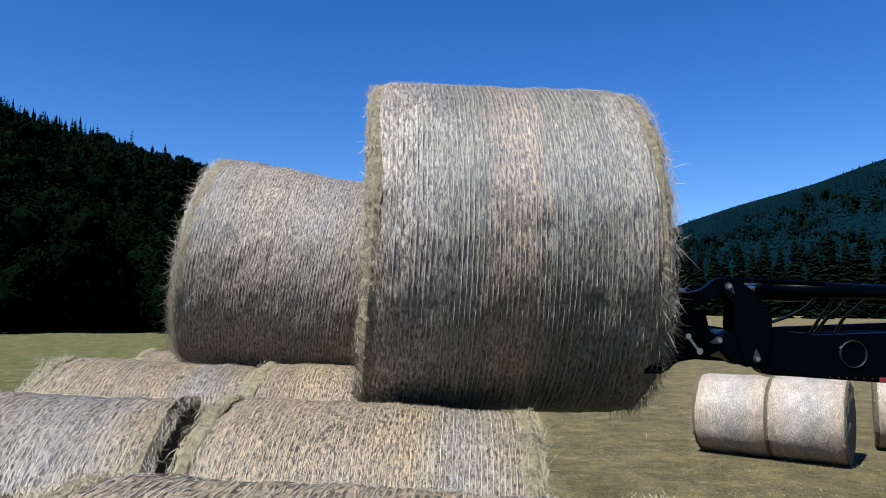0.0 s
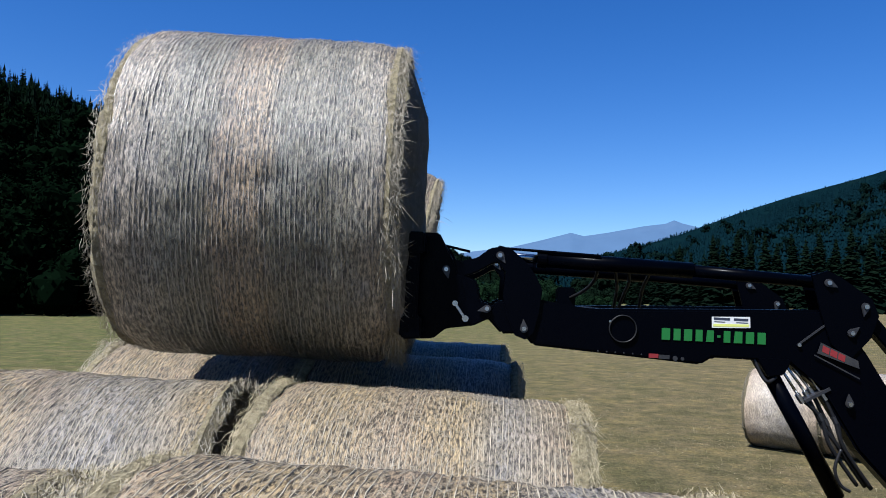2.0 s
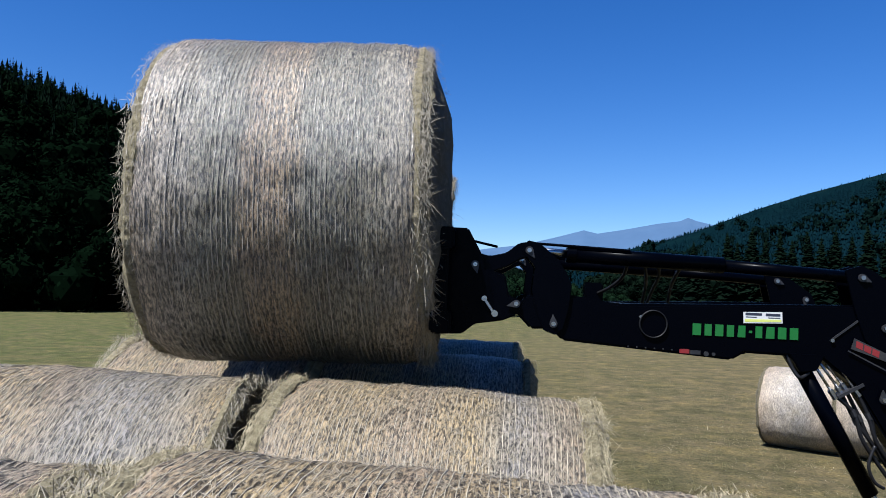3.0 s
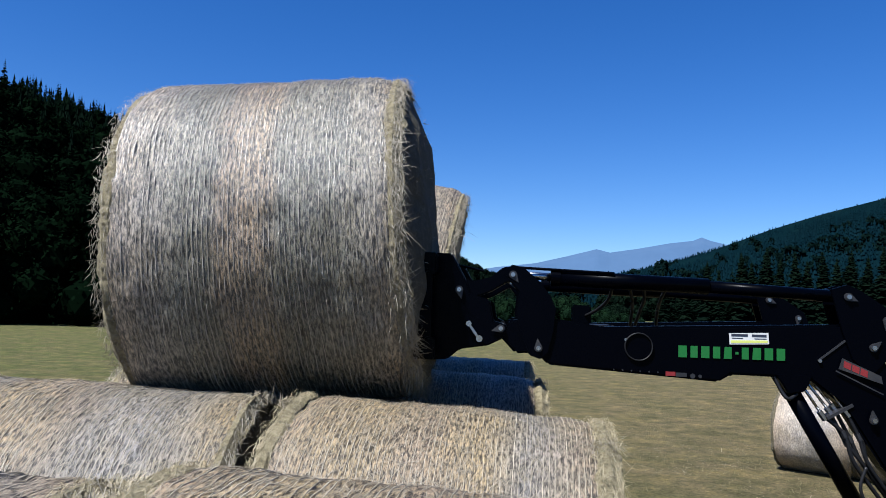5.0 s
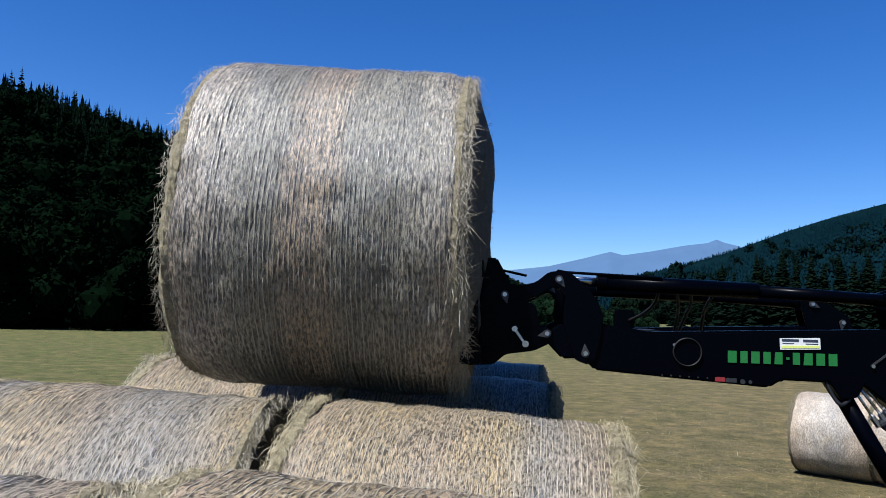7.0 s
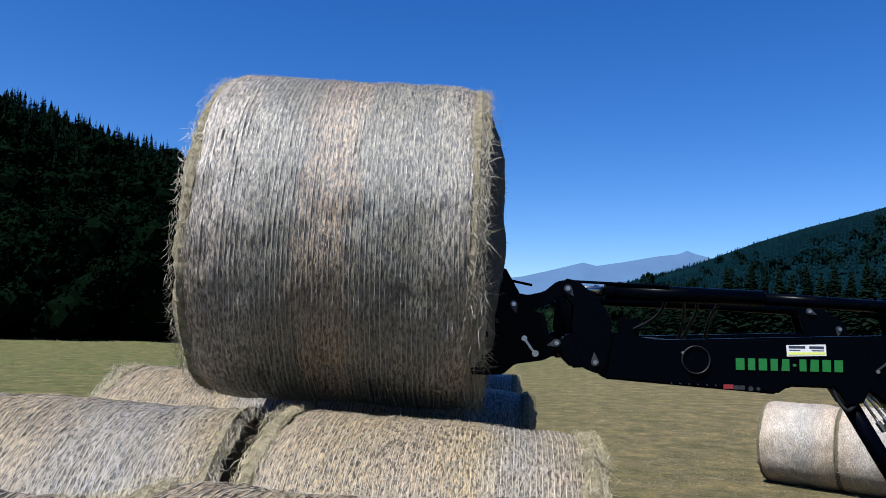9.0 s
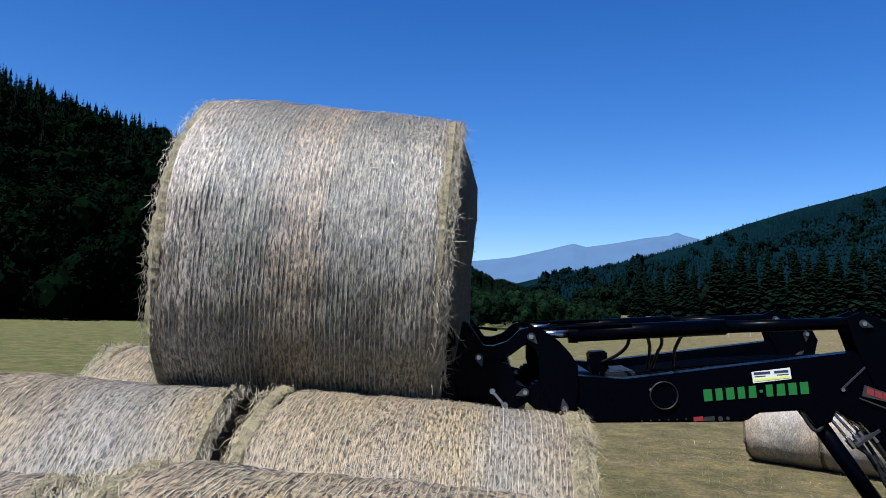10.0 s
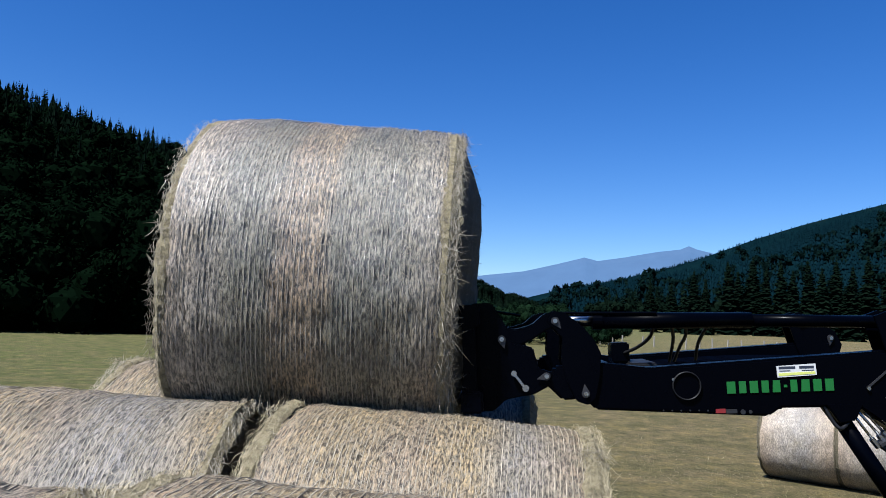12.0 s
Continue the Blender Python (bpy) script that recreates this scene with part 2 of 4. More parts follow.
def strand(verts, faces, p, d, up, length, width, bend):
    """One stalk: a flat bent blade of two quads."""
    s = d.cross(up).normalized() * width
    i = len(verts)
    a, b, c = p, p + d * length * 0.5 + up * bend * 0.5, p + d * length + up * bend * (-0.2)
    for q in (a, b):
        verts.extend((tuple(q + s), tuple(q - s)))
    verts.append(tuple(c))
    faces.extend(((i, i + 1, i + 3, i + 2), (i + 2, i + 3, i + 4)))



# ---- the valley ----
def polar(az, dist, z):
    a = radians(az)
    return (-math.sin(a) * dist, math.cos(a) * dist, z)


def build_ground():
    verts, faces, n = [], [], 72
    radii = [0, 3, 6, 9, 12, 16, 20, 26, 34, 45, 60, 80, 110, 150, 210, 300, 450, 700, 1200, 2200, 4200]
    for r in radii:
        for k in range(n):
            a = 2 * math.pi * k / n
            x, y = r * math.cos(a), r * math.sin(a)
            z = 0.0 if r < 3 else 0.05 * noise.noise((x * 0.25, y * 0.25, 0)) + min(r / 150, 1) * 0.5 * noise.noise((x * 0.02, y * 0.02, 4)) - (0 if r < 300 else (r - 300) * 0.004)
            verts.append((x, y, z))
    for i in range(len(radii) - 1):
        for k in range(n):
            a, b = i * n + k, i * n + (k + 1) % n
            faces.append((a, b, b + n, a + n))
    g = raw("ground", verts, faces, FIELD, smooth=True)
    tagged(g, "mown hay meadow, dry brown and green stubble", "meadow", kind="structure")


def interp(table, x):
    table = sorted(table)
    return float(np.interp(x, [p[0] for p in table], [p[1] for p in table]))


# heights of the skylines, in degrees over the level, by bearing (positive towards the wooded slope)
LEFT_SKY = [(80, 15.5), (60, 16), (45, 15), (36, 13.7), (31, 12.7), (28, 11.9), (24.5, 11.2), (18, 9.7), (10, 6.5), (4, 3.5), (0, 1.6), (-6, 0.2)]
RIGHT_SKY = [(-1, 1.4), (-4, 2.2), (-9.5, 3.35), (-14, 4.65), (-18.8, 6.35), (-22, 7.3), (-27, 8.6), (-31, 9.9), (-40, 12), (-60, 13), (-80, 11)]
FAR_SKY = [(14, 1.65), (8, 2.35), (4, 2.75), (1, 3.35), (-2, 3.75), (-4.5, 4.35), (-6.6, 4.9), (-7.6, 4.65), (-9.5, 4.95), (-12, 5.45), (-13.6, 5.65), (-14.2, 5.9), (-14.8, 5.65), (-17, 5.05), (-22, 4.35), (-30, 3.15)]


def ridge(name, mat, table, near, far, step, label, floor=0.0, rough=1.0):
    verts, faces = [], []
    azs = np.arange(min(t[0] for t in table), max(t[0] for t in table) + 0.01, step)
    m = 14
    for az in azs:
        top = far * math.tan(radians(interp(table, az))) + 2.4
        for j in range(m):
            f = j / (m - 1)
            d = near + (far - near) * f
            x, y, _ = polar(az, d, 0)
            h = top * (f ** 1.15)
            h += rough * far * 0.012 * f * noise.noise((x * 6 / far, y * 6 / far, 1.7)) * (1 if j < m - 1 else 0.3)
            verts.append((x, y, h - 1.5 * (1 - f) + floor))
        x, y, _ = polar(az, far * 1.15, 0)
        verts.append((x, y, -5))
    w = m + 1
    for i in range(len(azs) - 1):
        for j in range(w - 1):
            a = i * w + j
            faces.append((a, a + w, a + w + 1, a + 1))
    ob = raw(name, verts, faces, mat, smooth=True)
    return tagged(ob, label, "mountain", kind="structure")


def conifer_mesh(rng, height, tiers, sides, ragged=True):
    """A spruce: a short bare stem and drooping ragged whorls of branches."""
    v, f = [], []
    for k in range(tiers):
        t = k / (tiers - 1)
        z = height * (0.10 + 0.88 * t)
        r = height * (0.155 * (1 - t) ** 0.85 + 0.008) * rng.uniform(0.85, 1.15)
        drop = height * 0.075 * (1 - 0.5 * t)
        base = len(v)
        v.append((0, 0, min(z + 1.05 * height / tiers, 1.02 * height)))
        off = rng.uniform(0, 6.28)
        for s in range(sides):
            a = off + 2 * math.pi * (s + rng.uniform(-0.2, 0.2)) / sides
            long = s % 2 if ragged else 0.5
            q = r * rng.uniform(0.9, 1.15) * (0.55 + 0.5 * long)
            v.append((q * math.cos(a), q * math.sin(a), z - drop * (0.3 + 0.8 * long) * rng.uniform(0.7, 1.3)))
        for s in range(sides):
            f.append((base, base + 1 + s, base + 1 + (s + 1) % sides))
    return v, f


def branchy_conifer(rng, whorls, branches, width=0.17):
    """A spruce one metre high: whorls of single drooping branches, uneven in length, ragged at the edge."""
    v, f = [], []
    lean = rng.uniform(-0.05, 0.05)
    for k in range(whorls):
        t = (k + rng.uniform(-0.3, 0.3)) / whorls
        z = 0.06 + 0.93 * max(t, 0)
        r = width * (1 - max(t, 0)) ** 0.8 + 0.006
        for _ in range(branches):
            a = rng.uniform(0, 2 * math.pi)
            q = r * rng.uniform(0.5, 1.2) * (1 + 0.25 * math.sin(a + lean * 60))
            droop = q * rng.uniform(0.15, 0.75)
            c, s = math.cos(a), math.sin(a)
            w = q * rng.uniform(0.22, 0.42)
            m = len(v)
            v += [(0, 0, z + 0.012), (0.6 * q * c - w * s, 0.6 * q * s + w * c, z - 0.5 * droop - 0.01), (q * c, q * s, z - droop), (0.6 * q * c + w * s, 0.6 * q * s - w * c, z - 0.5 * droop - 0.01), (0.55 * q * c, 0.55 * q * s, z - 0.5 * droop - 0.45 * w - 0.012)]
            f += [(m, m + 1, m + 2), (m, m + 2, m + 3), (m, m + 2, m + 4)]
    v += [(-0.006, 0, 0.95), (0.006, 0, 0.95), (0, 0, 1.02)]
    f.append((len(v) - 3, len(v) - 2, len(v) - 1))
    return v, f


def crown_mesh(rng, lobes, leaves, leaf):
    """A leafy crown about one metre in radius: rounded boughs, each closed inside and set all over with leaf clumps."""
    v, f = [], []
    core = bmesh.new()
    bmesh.ops.create_icosphere(core, subdivisions=1, radius=1.0)
    core_v = [p.co.copy() for p in core.verts]
    core_f = [[p.index for p in q.verts] for q in core.faces]
    core.free()
    for k in range(lobes):
        a, h = rng.uniform(0, 2 * math.pi), rng.uniform(-0.75, 0.8)
        out = 0.62 * math.sqrt(max(1 - h * h, 0.1)) * rng.uniform(0.6, 1.1)
        centre = Vector((out * math.cos(a), out * math.sin(a), 0.78 * h))
        size = rng.uniform(0.30, 0.50) * (1.0 if h < 0.5 else 0.8)
        o = len(v)
        v += [tuple(centre + p * size * 0.80) for p in core_v]
        f += [tuple(o + i for i in q) for q in core_f]
        for _ in range(leaves):
            d = Vector((rng.gauss(0, 1), rng.gauss(0, 1), rng.gauss(0, 1))).normalized()
            p = centre + d * size * rng.uniform(0.82, 1.12)
            n = (d + 0.5 * Vector((rng.gauss(0, 1), rng.gauss(0, 1), rng.gauss(0, 1)))).normalized()
            t1 = n.orthogonal().normalized()
            t1 = (Matrix.Rotation(rng.uniform(0, 6.28), 3, n) @ t1) * leaf * rng.uniform(0.6, 1.2)
            t2 = n.cross(t1) * rng.uniform(0.5, 0.9)
            i = len(v)
            v += [tuple(p + t1), tuple(p + t2), tuple(p - t1 * 0.9), tuple(p - t2 * 0.8)]
            f += [(i, i + 1, i + 2), (i, i + 2, i + 3)]
    return v, f


def joined(name, mat, placed, label, category):
    verts, faces = [], []
    for (v, f), (x, y, z), s, a in placed:
        c, n, o = math.cos(a) * s, math.sin(a) * s, len(verts)
        verts += [(x + p[0] * c - p[1] * n, y + p[0] * n + p[1] * c, z + p[2] * s) for p in v]
        faces += [tuple(i + o for i in q) for q in f]
    return tagged(raw(name, verts, faces, mat), label, category, kind="stuff")


def slope_height(table, near, far, az, d):
    f = min(max((d - near) / (far - near), 0), 1)
    return (far * math.tan(radians(interp(table, az))) + 2.4) * f ** 1.15 - 1.5 * (1 - f)


def build_woods():
    rng = random.Random(5)
    spruces = [branchy_conifer(rng, 15, 7, 0.21) for _ in range(8)]
    low = [conifer_mesh(rng, 1.0, 6, 11) for _ in range(8)]
    wide = [([(x * 1.8, y * 1.8, z) for x, y, z in v], f) for v, f in (conifer_mesh(rng, 1.0, 4, 8, ragged=False) for _ in range(8))]
    crowns = [crown_mesh(rng, 10, 80, 0.085) for _ in range(6)]
    soft = random.Random(77)
    bushy = [crown_mesh(soft, 7, 26, 0.17) for _ in range(6)]
    leafy = [crown_mesh(rng, 11, 200, 0.048) for _ in range(5)]
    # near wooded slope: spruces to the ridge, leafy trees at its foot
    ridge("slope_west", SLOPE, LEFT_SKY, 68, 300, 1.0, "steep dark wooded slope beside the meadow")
    placed = []
    for _ in range(1500):
        az = rng.uniform(-3, 62)
        d = 150 + 150 * rng.random() ** 0.6
        z = slope_height(LEFT_SKY, 68, 300, az, d)
        if az < 25.5 and d > 250:
            size = rng.uniform(2.0, 3.6)
            placed.append((rng.choice(crowns), polar(az, d, z + 0.3 * size), size, rng.uniform(0, 6.28)))
            continue
        placed.append((rng.choice(low), polar(az, d, z - 1.0), rng.uniform(6, 12) * (0.6 if d > 270 else 1) * (0.45 if az < 8 else 1), rng.uniform(0, 6.28)))
    for _ in range(250):
        az = rng.uniform(8, 62)
        if (az < 24.5 and rng.random() < 0.88) or (noise.noise((az * 0.45, 0, 8)) < -0.2 and rng.random() < 0.7):
            continue
        d = rng.uniform(288, 302)
        placed.append((rng.choice(spruces), polar(az, d, slope_height(LEFT_SKY, 68, 300, az, d) - 1.5), rng.uniform(5.0, 9.0) * (1 + 0.5 * noise.noise((az * 0.8, 3, 1))), rng.uniform(0, 6.28)))
    joined("forest", CONIFER, placed, "dark spruce forest covering the steep slope", "forest")
    placed = []
    for k in range(480):
        az = rng.uniform(6, 42) if k < 420 else rng.uniform(42, 62)
        d = 69 + 190 * rng.random() ** 1.3
        s = rng.uniform(3.2, 6.5)
        if az - math.degrees(1.2 * s / d) < 4:
            continue
        placed.append((rng.choice(leafy if d < 115 else crowns), polar(az, d, max(slope_height(LEFT_SKY, 68, 300, az, d), 0) + s * rng.uniform(0.3, 1.2) * (1 if d < 200 else 0.4)), s, rng.uniform(0, 6.28)))
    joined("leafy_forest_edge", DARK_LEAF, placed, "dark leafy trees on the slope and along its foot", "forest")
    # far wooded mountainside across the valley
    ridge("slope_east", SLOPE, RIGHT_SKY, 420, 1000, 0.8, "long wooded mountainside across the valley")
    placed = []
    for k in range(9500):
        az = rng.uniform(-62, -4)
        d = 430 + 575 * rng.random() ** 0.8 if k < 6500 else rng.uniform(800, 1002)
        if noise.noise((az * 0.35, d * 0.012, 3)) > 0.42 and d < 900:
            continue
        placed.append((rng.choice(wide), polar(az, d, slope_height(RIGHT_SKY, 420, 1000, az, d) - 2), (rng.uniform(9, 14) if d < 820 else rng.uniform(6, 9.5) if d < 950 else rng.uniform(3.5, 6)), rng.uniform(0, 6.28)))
    joined("mountain_forest", HAZY_CONIFER, placed, "spruce forest with clearings on the far mountainside", "forest")
    placed = []
    for _ in range(420):
        az, d = soft.uniform(-62, -4), 425 + 480 * soft.random() ** 1.2
        placed.append((soft.choice(bushy), polar(az, d, slope_height(RIGHT_SKY, 420, 1000, az, d) + 4), soft.uniform(6, 12), soft.uniform(0, 6.28)))
    joined("mountain_leafy_wood", HAZY_LEAF, placed, "leafy trees among the spruces on the far mountainside", "forest")
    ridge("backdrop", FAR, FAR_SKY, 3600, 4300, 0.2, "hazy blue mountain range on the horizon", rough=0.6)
    # broad-leaved wood in the middle of the valley
    placed = []
    for _ in range(150):
        az = rng.uniform(-10, 7)
        d = rng.uniform(75, 120)
        s = rng.uniform(1.5, 2.6) * interp([(-10, 0.55), (-6, 0.7), (-4, 0.9), (0, 0.95), (7, 0.85)], az)
        placed.append((rng.choice(leafy), polar(az, d, s * rng.uniform(0.8, 1.4)), s, rng.uniform(0, 6.28)))
    joined("copse", BROADLEAF, placed, "low leafy copse at the edge of the meadow", "copse")
    placed = []
    for _ in range(150):
        az = rng.uniform(-45, -6)
        d = rng.uniform(300, 400)
        placed.append((rng.choice(crowns), polar(az, d, 2.5), rng.uniform(2.5, 5), rng.uniform(0, 6.28)))
    for _ in range(150):
        az = rng.uniform(-45, -8)
        d = rng.uniform(330, 420)
        placed.append((rng.choice(low), polar(az, d, -1), rng.uniform(12, 22), rng.uniform(0, 6.28)))
    for _ in range(240):
        az, d = soft.uniform(-45, -7), soft.uniform(320, 415)
        placed.append((soft.choice(bushy), polar(az, d, soft.uniform(3, 8)), soft.uniform(4, 8.5), soft.uniform(0, 6.28)))
    for _ in range(130):
        az, d = soft.uniform(-45, -9), soft.uniform(320, 400)
        placed.append((soft.choice(spruces), polar(az, d, -1), soft.uniform(12, 25), soft.uniform(0, 6.28)))
    joined("valley_wood", CONIFER, placed, "dark mixed wood across the valley floor", "forest")


def build_spruces():
    rng = random.Random(11)
    made = []
    for k in range(4):
        v, f = branchy_conifer(rng, 44, 15)
        tree = tagged(new("spruce_tree"), "tall dark spruce at the far edge of the meadow", "tree", "spruces at the meadow's edge")
        raw("crown", v, f, CONIFER, tree)
        bm = bmesh.new()
        bmesh.ops.create_cone(bm, cap_ends=True, segments=8, radius1=0.02, radius2=0.004, depth=0.9, matrix=Matrix.Translation((0, 0, 0.45)))
        part("trunk", bm, BARK, tree)
        made.append(tree)
    first = [True] * 4
    for az, el in ((-11.5, 3.4), (-13.0, 3.2), (-14.6, 4.2), (-15.4, 3.6), (-16.9, 4.9), (-17.6, 4.2), (-18.6, 5.2), (-19.5, 4.4), (-20.4, 4.9), (-21.2, 4.3), (-22.1, 5.0), (-23.0, 4.5), (-23.9, 5.1), (-24.9, 4.6), (-25.8, 5.3), (-26.9, 4.8), (-27.9, 5.6), (-28.9, 5.0), (-30.0, 5.8), (-31.5, 5.2), (-33, 5.6)):
        d = rng.uniform(215, 285)
        h = d * math.tan(radians(el)) + 2.4
        k = rng.randrange(4)
        m = Matrix.Translation(polar(az, d, -0.3)) @ Matrix.Rotation(rng.uniform(0, 6.28), 4, "Z") @ Matrix.Diagonal((h * rng.uniform(1.0, 1.3), h * 1.15, h, 1))
        if first[k]:
            made[k].matrix_basis, first[k] = m, False
        else:
            t = copy_thing(made[k], m)
            t.scale = m.to_scale()
    return made


def build_stubble():
    """Short cut stems and wisps of hay left lying on the meadow."""
    rng = random.Random(21)
    v, f, w, g = [], [], [], []
    for _ in range(15000):
        d = 6.5 + 16 * rng.random() ** 1.3
        x, y, _z = polar(rng.uniform(-34, 14), d, 0)
        if noise.noise((x * 0.9, y * 0.9, 2)) < -0.1:
            continue
        p = Vector((x, y, -0.01))
        strand(v, f, p, Vector((rng.gauss(0, 0.5), rng.gauss(0, 0.5), 1)).normalized(), Vector((0, -1, 0.1)), rng.uniform(0.03, 0.10), rng.uniform(0.002, 0.004), 0.01)
    for _ in range(7000):
        d = 6.5 + 20 * rng.random() ** 1.3
        x, y, _z = polar(rng.uniform(-36, 14), d, 0)
        if noise.noise((x * 0.35, y * 1.1, 6)) < 0.02:
            continue
        strand(w, g, Vector((x, y, 0.03 + 0.02 * rng.random())), Vector((rng.gauss(0, 1), rng.gauss(0, 1), rng.gauss(0, 0.12))).normalized(), Vector((0, 0, 1)), rng.uniform(0.04, 0.14), rng.uniform(0.001, 0.003), 0.02)
    tagged(raw("stubble", v, f, STUBBLE), "short cut grass stubble on the meadow", "grass", kind="stuff")
    tagged(raw("hay_wisps", w, g, STRAW_GREEN), "dry wisps of hay lying on the meadow", "hay", kind="stuff")


def build_fence():
    rng = random.Random(3)
    first = None
    for k in range(15):
        az = -5.5 - 1.05 * k + rng.uniform(-0.3, 0.3)
        m = Matrix.Translation(polar(az, 84 + rng.uniform(-3, 3), -0.1)) @ Matrix.Rotation(radians(rng.uniform(-6, 6)), 4, "Y")
        if first is None:
            bm = bmesh.new()
            bmesh.ops.create_cone(bm, cap_ends=True, segments=8, radius1=0.09, radius2=0.075, depth=1.25, matrix=Matrix.Translation((0, 0, 0.62)))
            bmesh.ops.bevel(bm, geom=[e for e in bm.edges if e.verts[0].co.z > 1 and e.verts[1].co.z > 1], offset=0.03, segments=1, affect="EDGES")
            first = tagged(part("fence_post", bm, PALE_WOOD), "weathered pale wooden fence post by the meadow's edge", "fence post", "fence posts")
            first.matrix_basis = m
        else:
            copy_thing(first, m)


build_ground()
build_woods()
build_spruces()
build_stubble()
build_fence()

# ---- round bales ----
BALE_W, BALE_R = 1.20, 0.70


def bale_point(x, a, w, r, seed, flat, lift=0.0):
    """A point on the lumpy, slightly sagging drum, lift above it."""
    ca, sa = math.cos(a), math.sin(a)
    d = Vector((x * 1.4, ca, sa))
    q = r + lift - 0.065 * math.exp(-max(w / 2 - abs(x), 0) / 0.03)
    q += 0.020 * noise.noise(d * 1.7 + Vector((seed, 0, 0))) + 0.010 * noise.noise(d * 7 + Vector((0, seed, 0))) + 0.006 * noise.noise(d * 24)
    y, z = q * ca, q * sa
    return (x, y, z * (1 - 0.03 * flat) - (0.02 * flat if z < -0.5 * r else 0))


def bale_surface(rng, w, r, na, nc, flat, ridged=0.0032):
    """The wrapped drum, its axis along x: lumps, the net's ridges, soft shoulders, a little sag."""
    seed = rng.uniform(0, 100)
    verts, faces = [], []
    for i in range(na + 1):
        u = i / na
        x = (u - 0.5) * w
        edge = min(u, 1 - u) * w
        shoulder = -0.065 * math.exp(-edge / 0.03)
        ridge_line = ridged * math.sin(((u - 0.5) * w + w / 2 - 0.015) / 0.0198 * 2 * math.pi + 1.57 + 0.9 * noise.noise((u * 9, seed, 0)))
        for k in range(nc):
            a = 2 * math.pi * k / nc
            d = Vector((x * 1.4, math.cos(a), math.sin(a)))
            q = r + shoulder + 0.020 * noise.noise(d * 1.7 + Vector((seed, 0, 0))) + 0.010 * noise.noise(d * 7 + Vector((0, seed, 0))) + ridge_line * (0.6 + 0.8 * noise.noise(d * 5 + Vector((0, 0, seed))))
            q += 0.003 * noise.noise(Vector((u * 30, seed, 0))) + 0.006 * noise.noise(d * 24)
            y, z = q * math.cos(a), q * math.sin(a)
            z = z * (1 - 0.03 * flat) - (0.02 * flat if z < -0.5 * r else 0)
            verts.append((x, y, z))
    for i in range(na):
        for k in range(nc):
            a, b = i * nc + k, i * nc + (k + 1) % nc
            faces.append((a, b, b + nc, a + nc))
    return verts, faces, seed


def bale_end(rng, w, r, side, bulge):
    verts, faces, nc = [], [], 96
    rings = [1.0, 0.93, 0.8, 0.62, 0.42, 0.22]
    for j, f in enumerate(rings):
        for k in range(nc):
            a = 2 * math.pi * k / nc
            out = 0.004 if j == 0 else 0.008 + bulge * (1 - f ** 4) + 0.03 * noise.noise((f * 9, math.cos(a) * 4 * f, math.sin(a) * 4 * f + side * 9))
            q = (r - 0.05) * f
            verts.append((side * (w / 2 - 0.008 + out), q * math.cos(a), q * math.sin(a)))
    verts.append((side * (w / 2 + bulge), 0, 0))
    for j in range(len(rings) - 1):
        for k in range(nc):
            a, b = j * nc + k, j * nc + (k + 1) % nc
            faces.append((a, b, b + nc, a + nc))
    o = (len(rings) - 1) * nc
    for k in range(nc):
        faces.append((o + k, o + (k + 1) % nc, len(verts) - 1))
    return verts, faces


def surface_stalks(rng, w, r, count, lumps, flat, crest=0.0):
    """Stalks that lie in the net, mostly round the bale."""
    v, f = [], []
    for _ in range(count):
        a, x = rng.uniform(0, 2 * math.pi), rng.uniform(-w / 2 + 0.02, w / 2 - 0.02)
        if rng.random() < crest:
            a = radians(rng.gauss(100, 30))
        n = Vector((0, math.cos(a), math.sin(a)))
        t = Vector((0, -math.sin(a), math.cos(a)))
        d = (t * rng.gauss(0, 1) + Vector((1, 0, 0)) * rng.gauss(0, 0.8)).normalized()
        length = rng.uniform(0.010, 0.048) * (1.0 if crest else 1.35)
        strand(v, f, Vector(bale_point(x, a, w, r, lumps, flat, 0.004)), d, n, length, rng.uniform(0.0004, 0.0011), rng.uniform(0.001, 0.004))
    return v, f


def rim_stalks(rng, w, r, side, count, reach=1.0):
    """The frayed fringe where the net ends."""
    v, f = [], []
    for _ in range(count):
        a = rng.uniform(0, 2 * math.pi)
        n = Vector((0, math.cos(a), math.sin(a)))
        t = Vector((0, -math.sin(a), math.cos(a)))
        p = Vector((side * (w / 2 - rng.uniform(-0.03, 0.055)), 0, 0)) + n * (r - rng.uniform(0.004, 0.042))
        d = (t * rng.gauss(0, 1.0) + n * rng.gauss(-0.05, 0.24) + Vector((side, 0, 0)) * rng.gauss(0.12, 0.4) + Vector((0, 0, -0.4))).normalized()
        strand(v, f, p, d, n, rng.uniform(0.02, 0.075) * reach * (1.8 if rng.random() < 0.035 else 1), rng.uniform(0.0003, 0.0009), rng.uniform(-0.012, 0.022))
    return v, f


def end_stalks(rng, w, r, side, count, bulge):
    """Cut stems that stick out of the round end."""
    v, f = [], []
    for _ in range(count):
        a, q = rng.uniform(0, 2 * math.pi), (r - 0.05) * rng.random() ** 0.5
        n = Vector((side, 0, 0))
        p = Vector((side * (w / 2 + bulge * (1 - (q / r) ** 4)), q * math.cos(a), q * math.sin(a)))
        d = (n * rng.uniform(0.1, 0.8) + Vector((0, rng.gauss(0, 1), rng.gauss(0, 1)))).normalized()
        strand(v, f, p, d, n, rng.uniform(0.015, 0.05), rng.uniform(0.0003, 0.0008), 0.01)
    return v, f


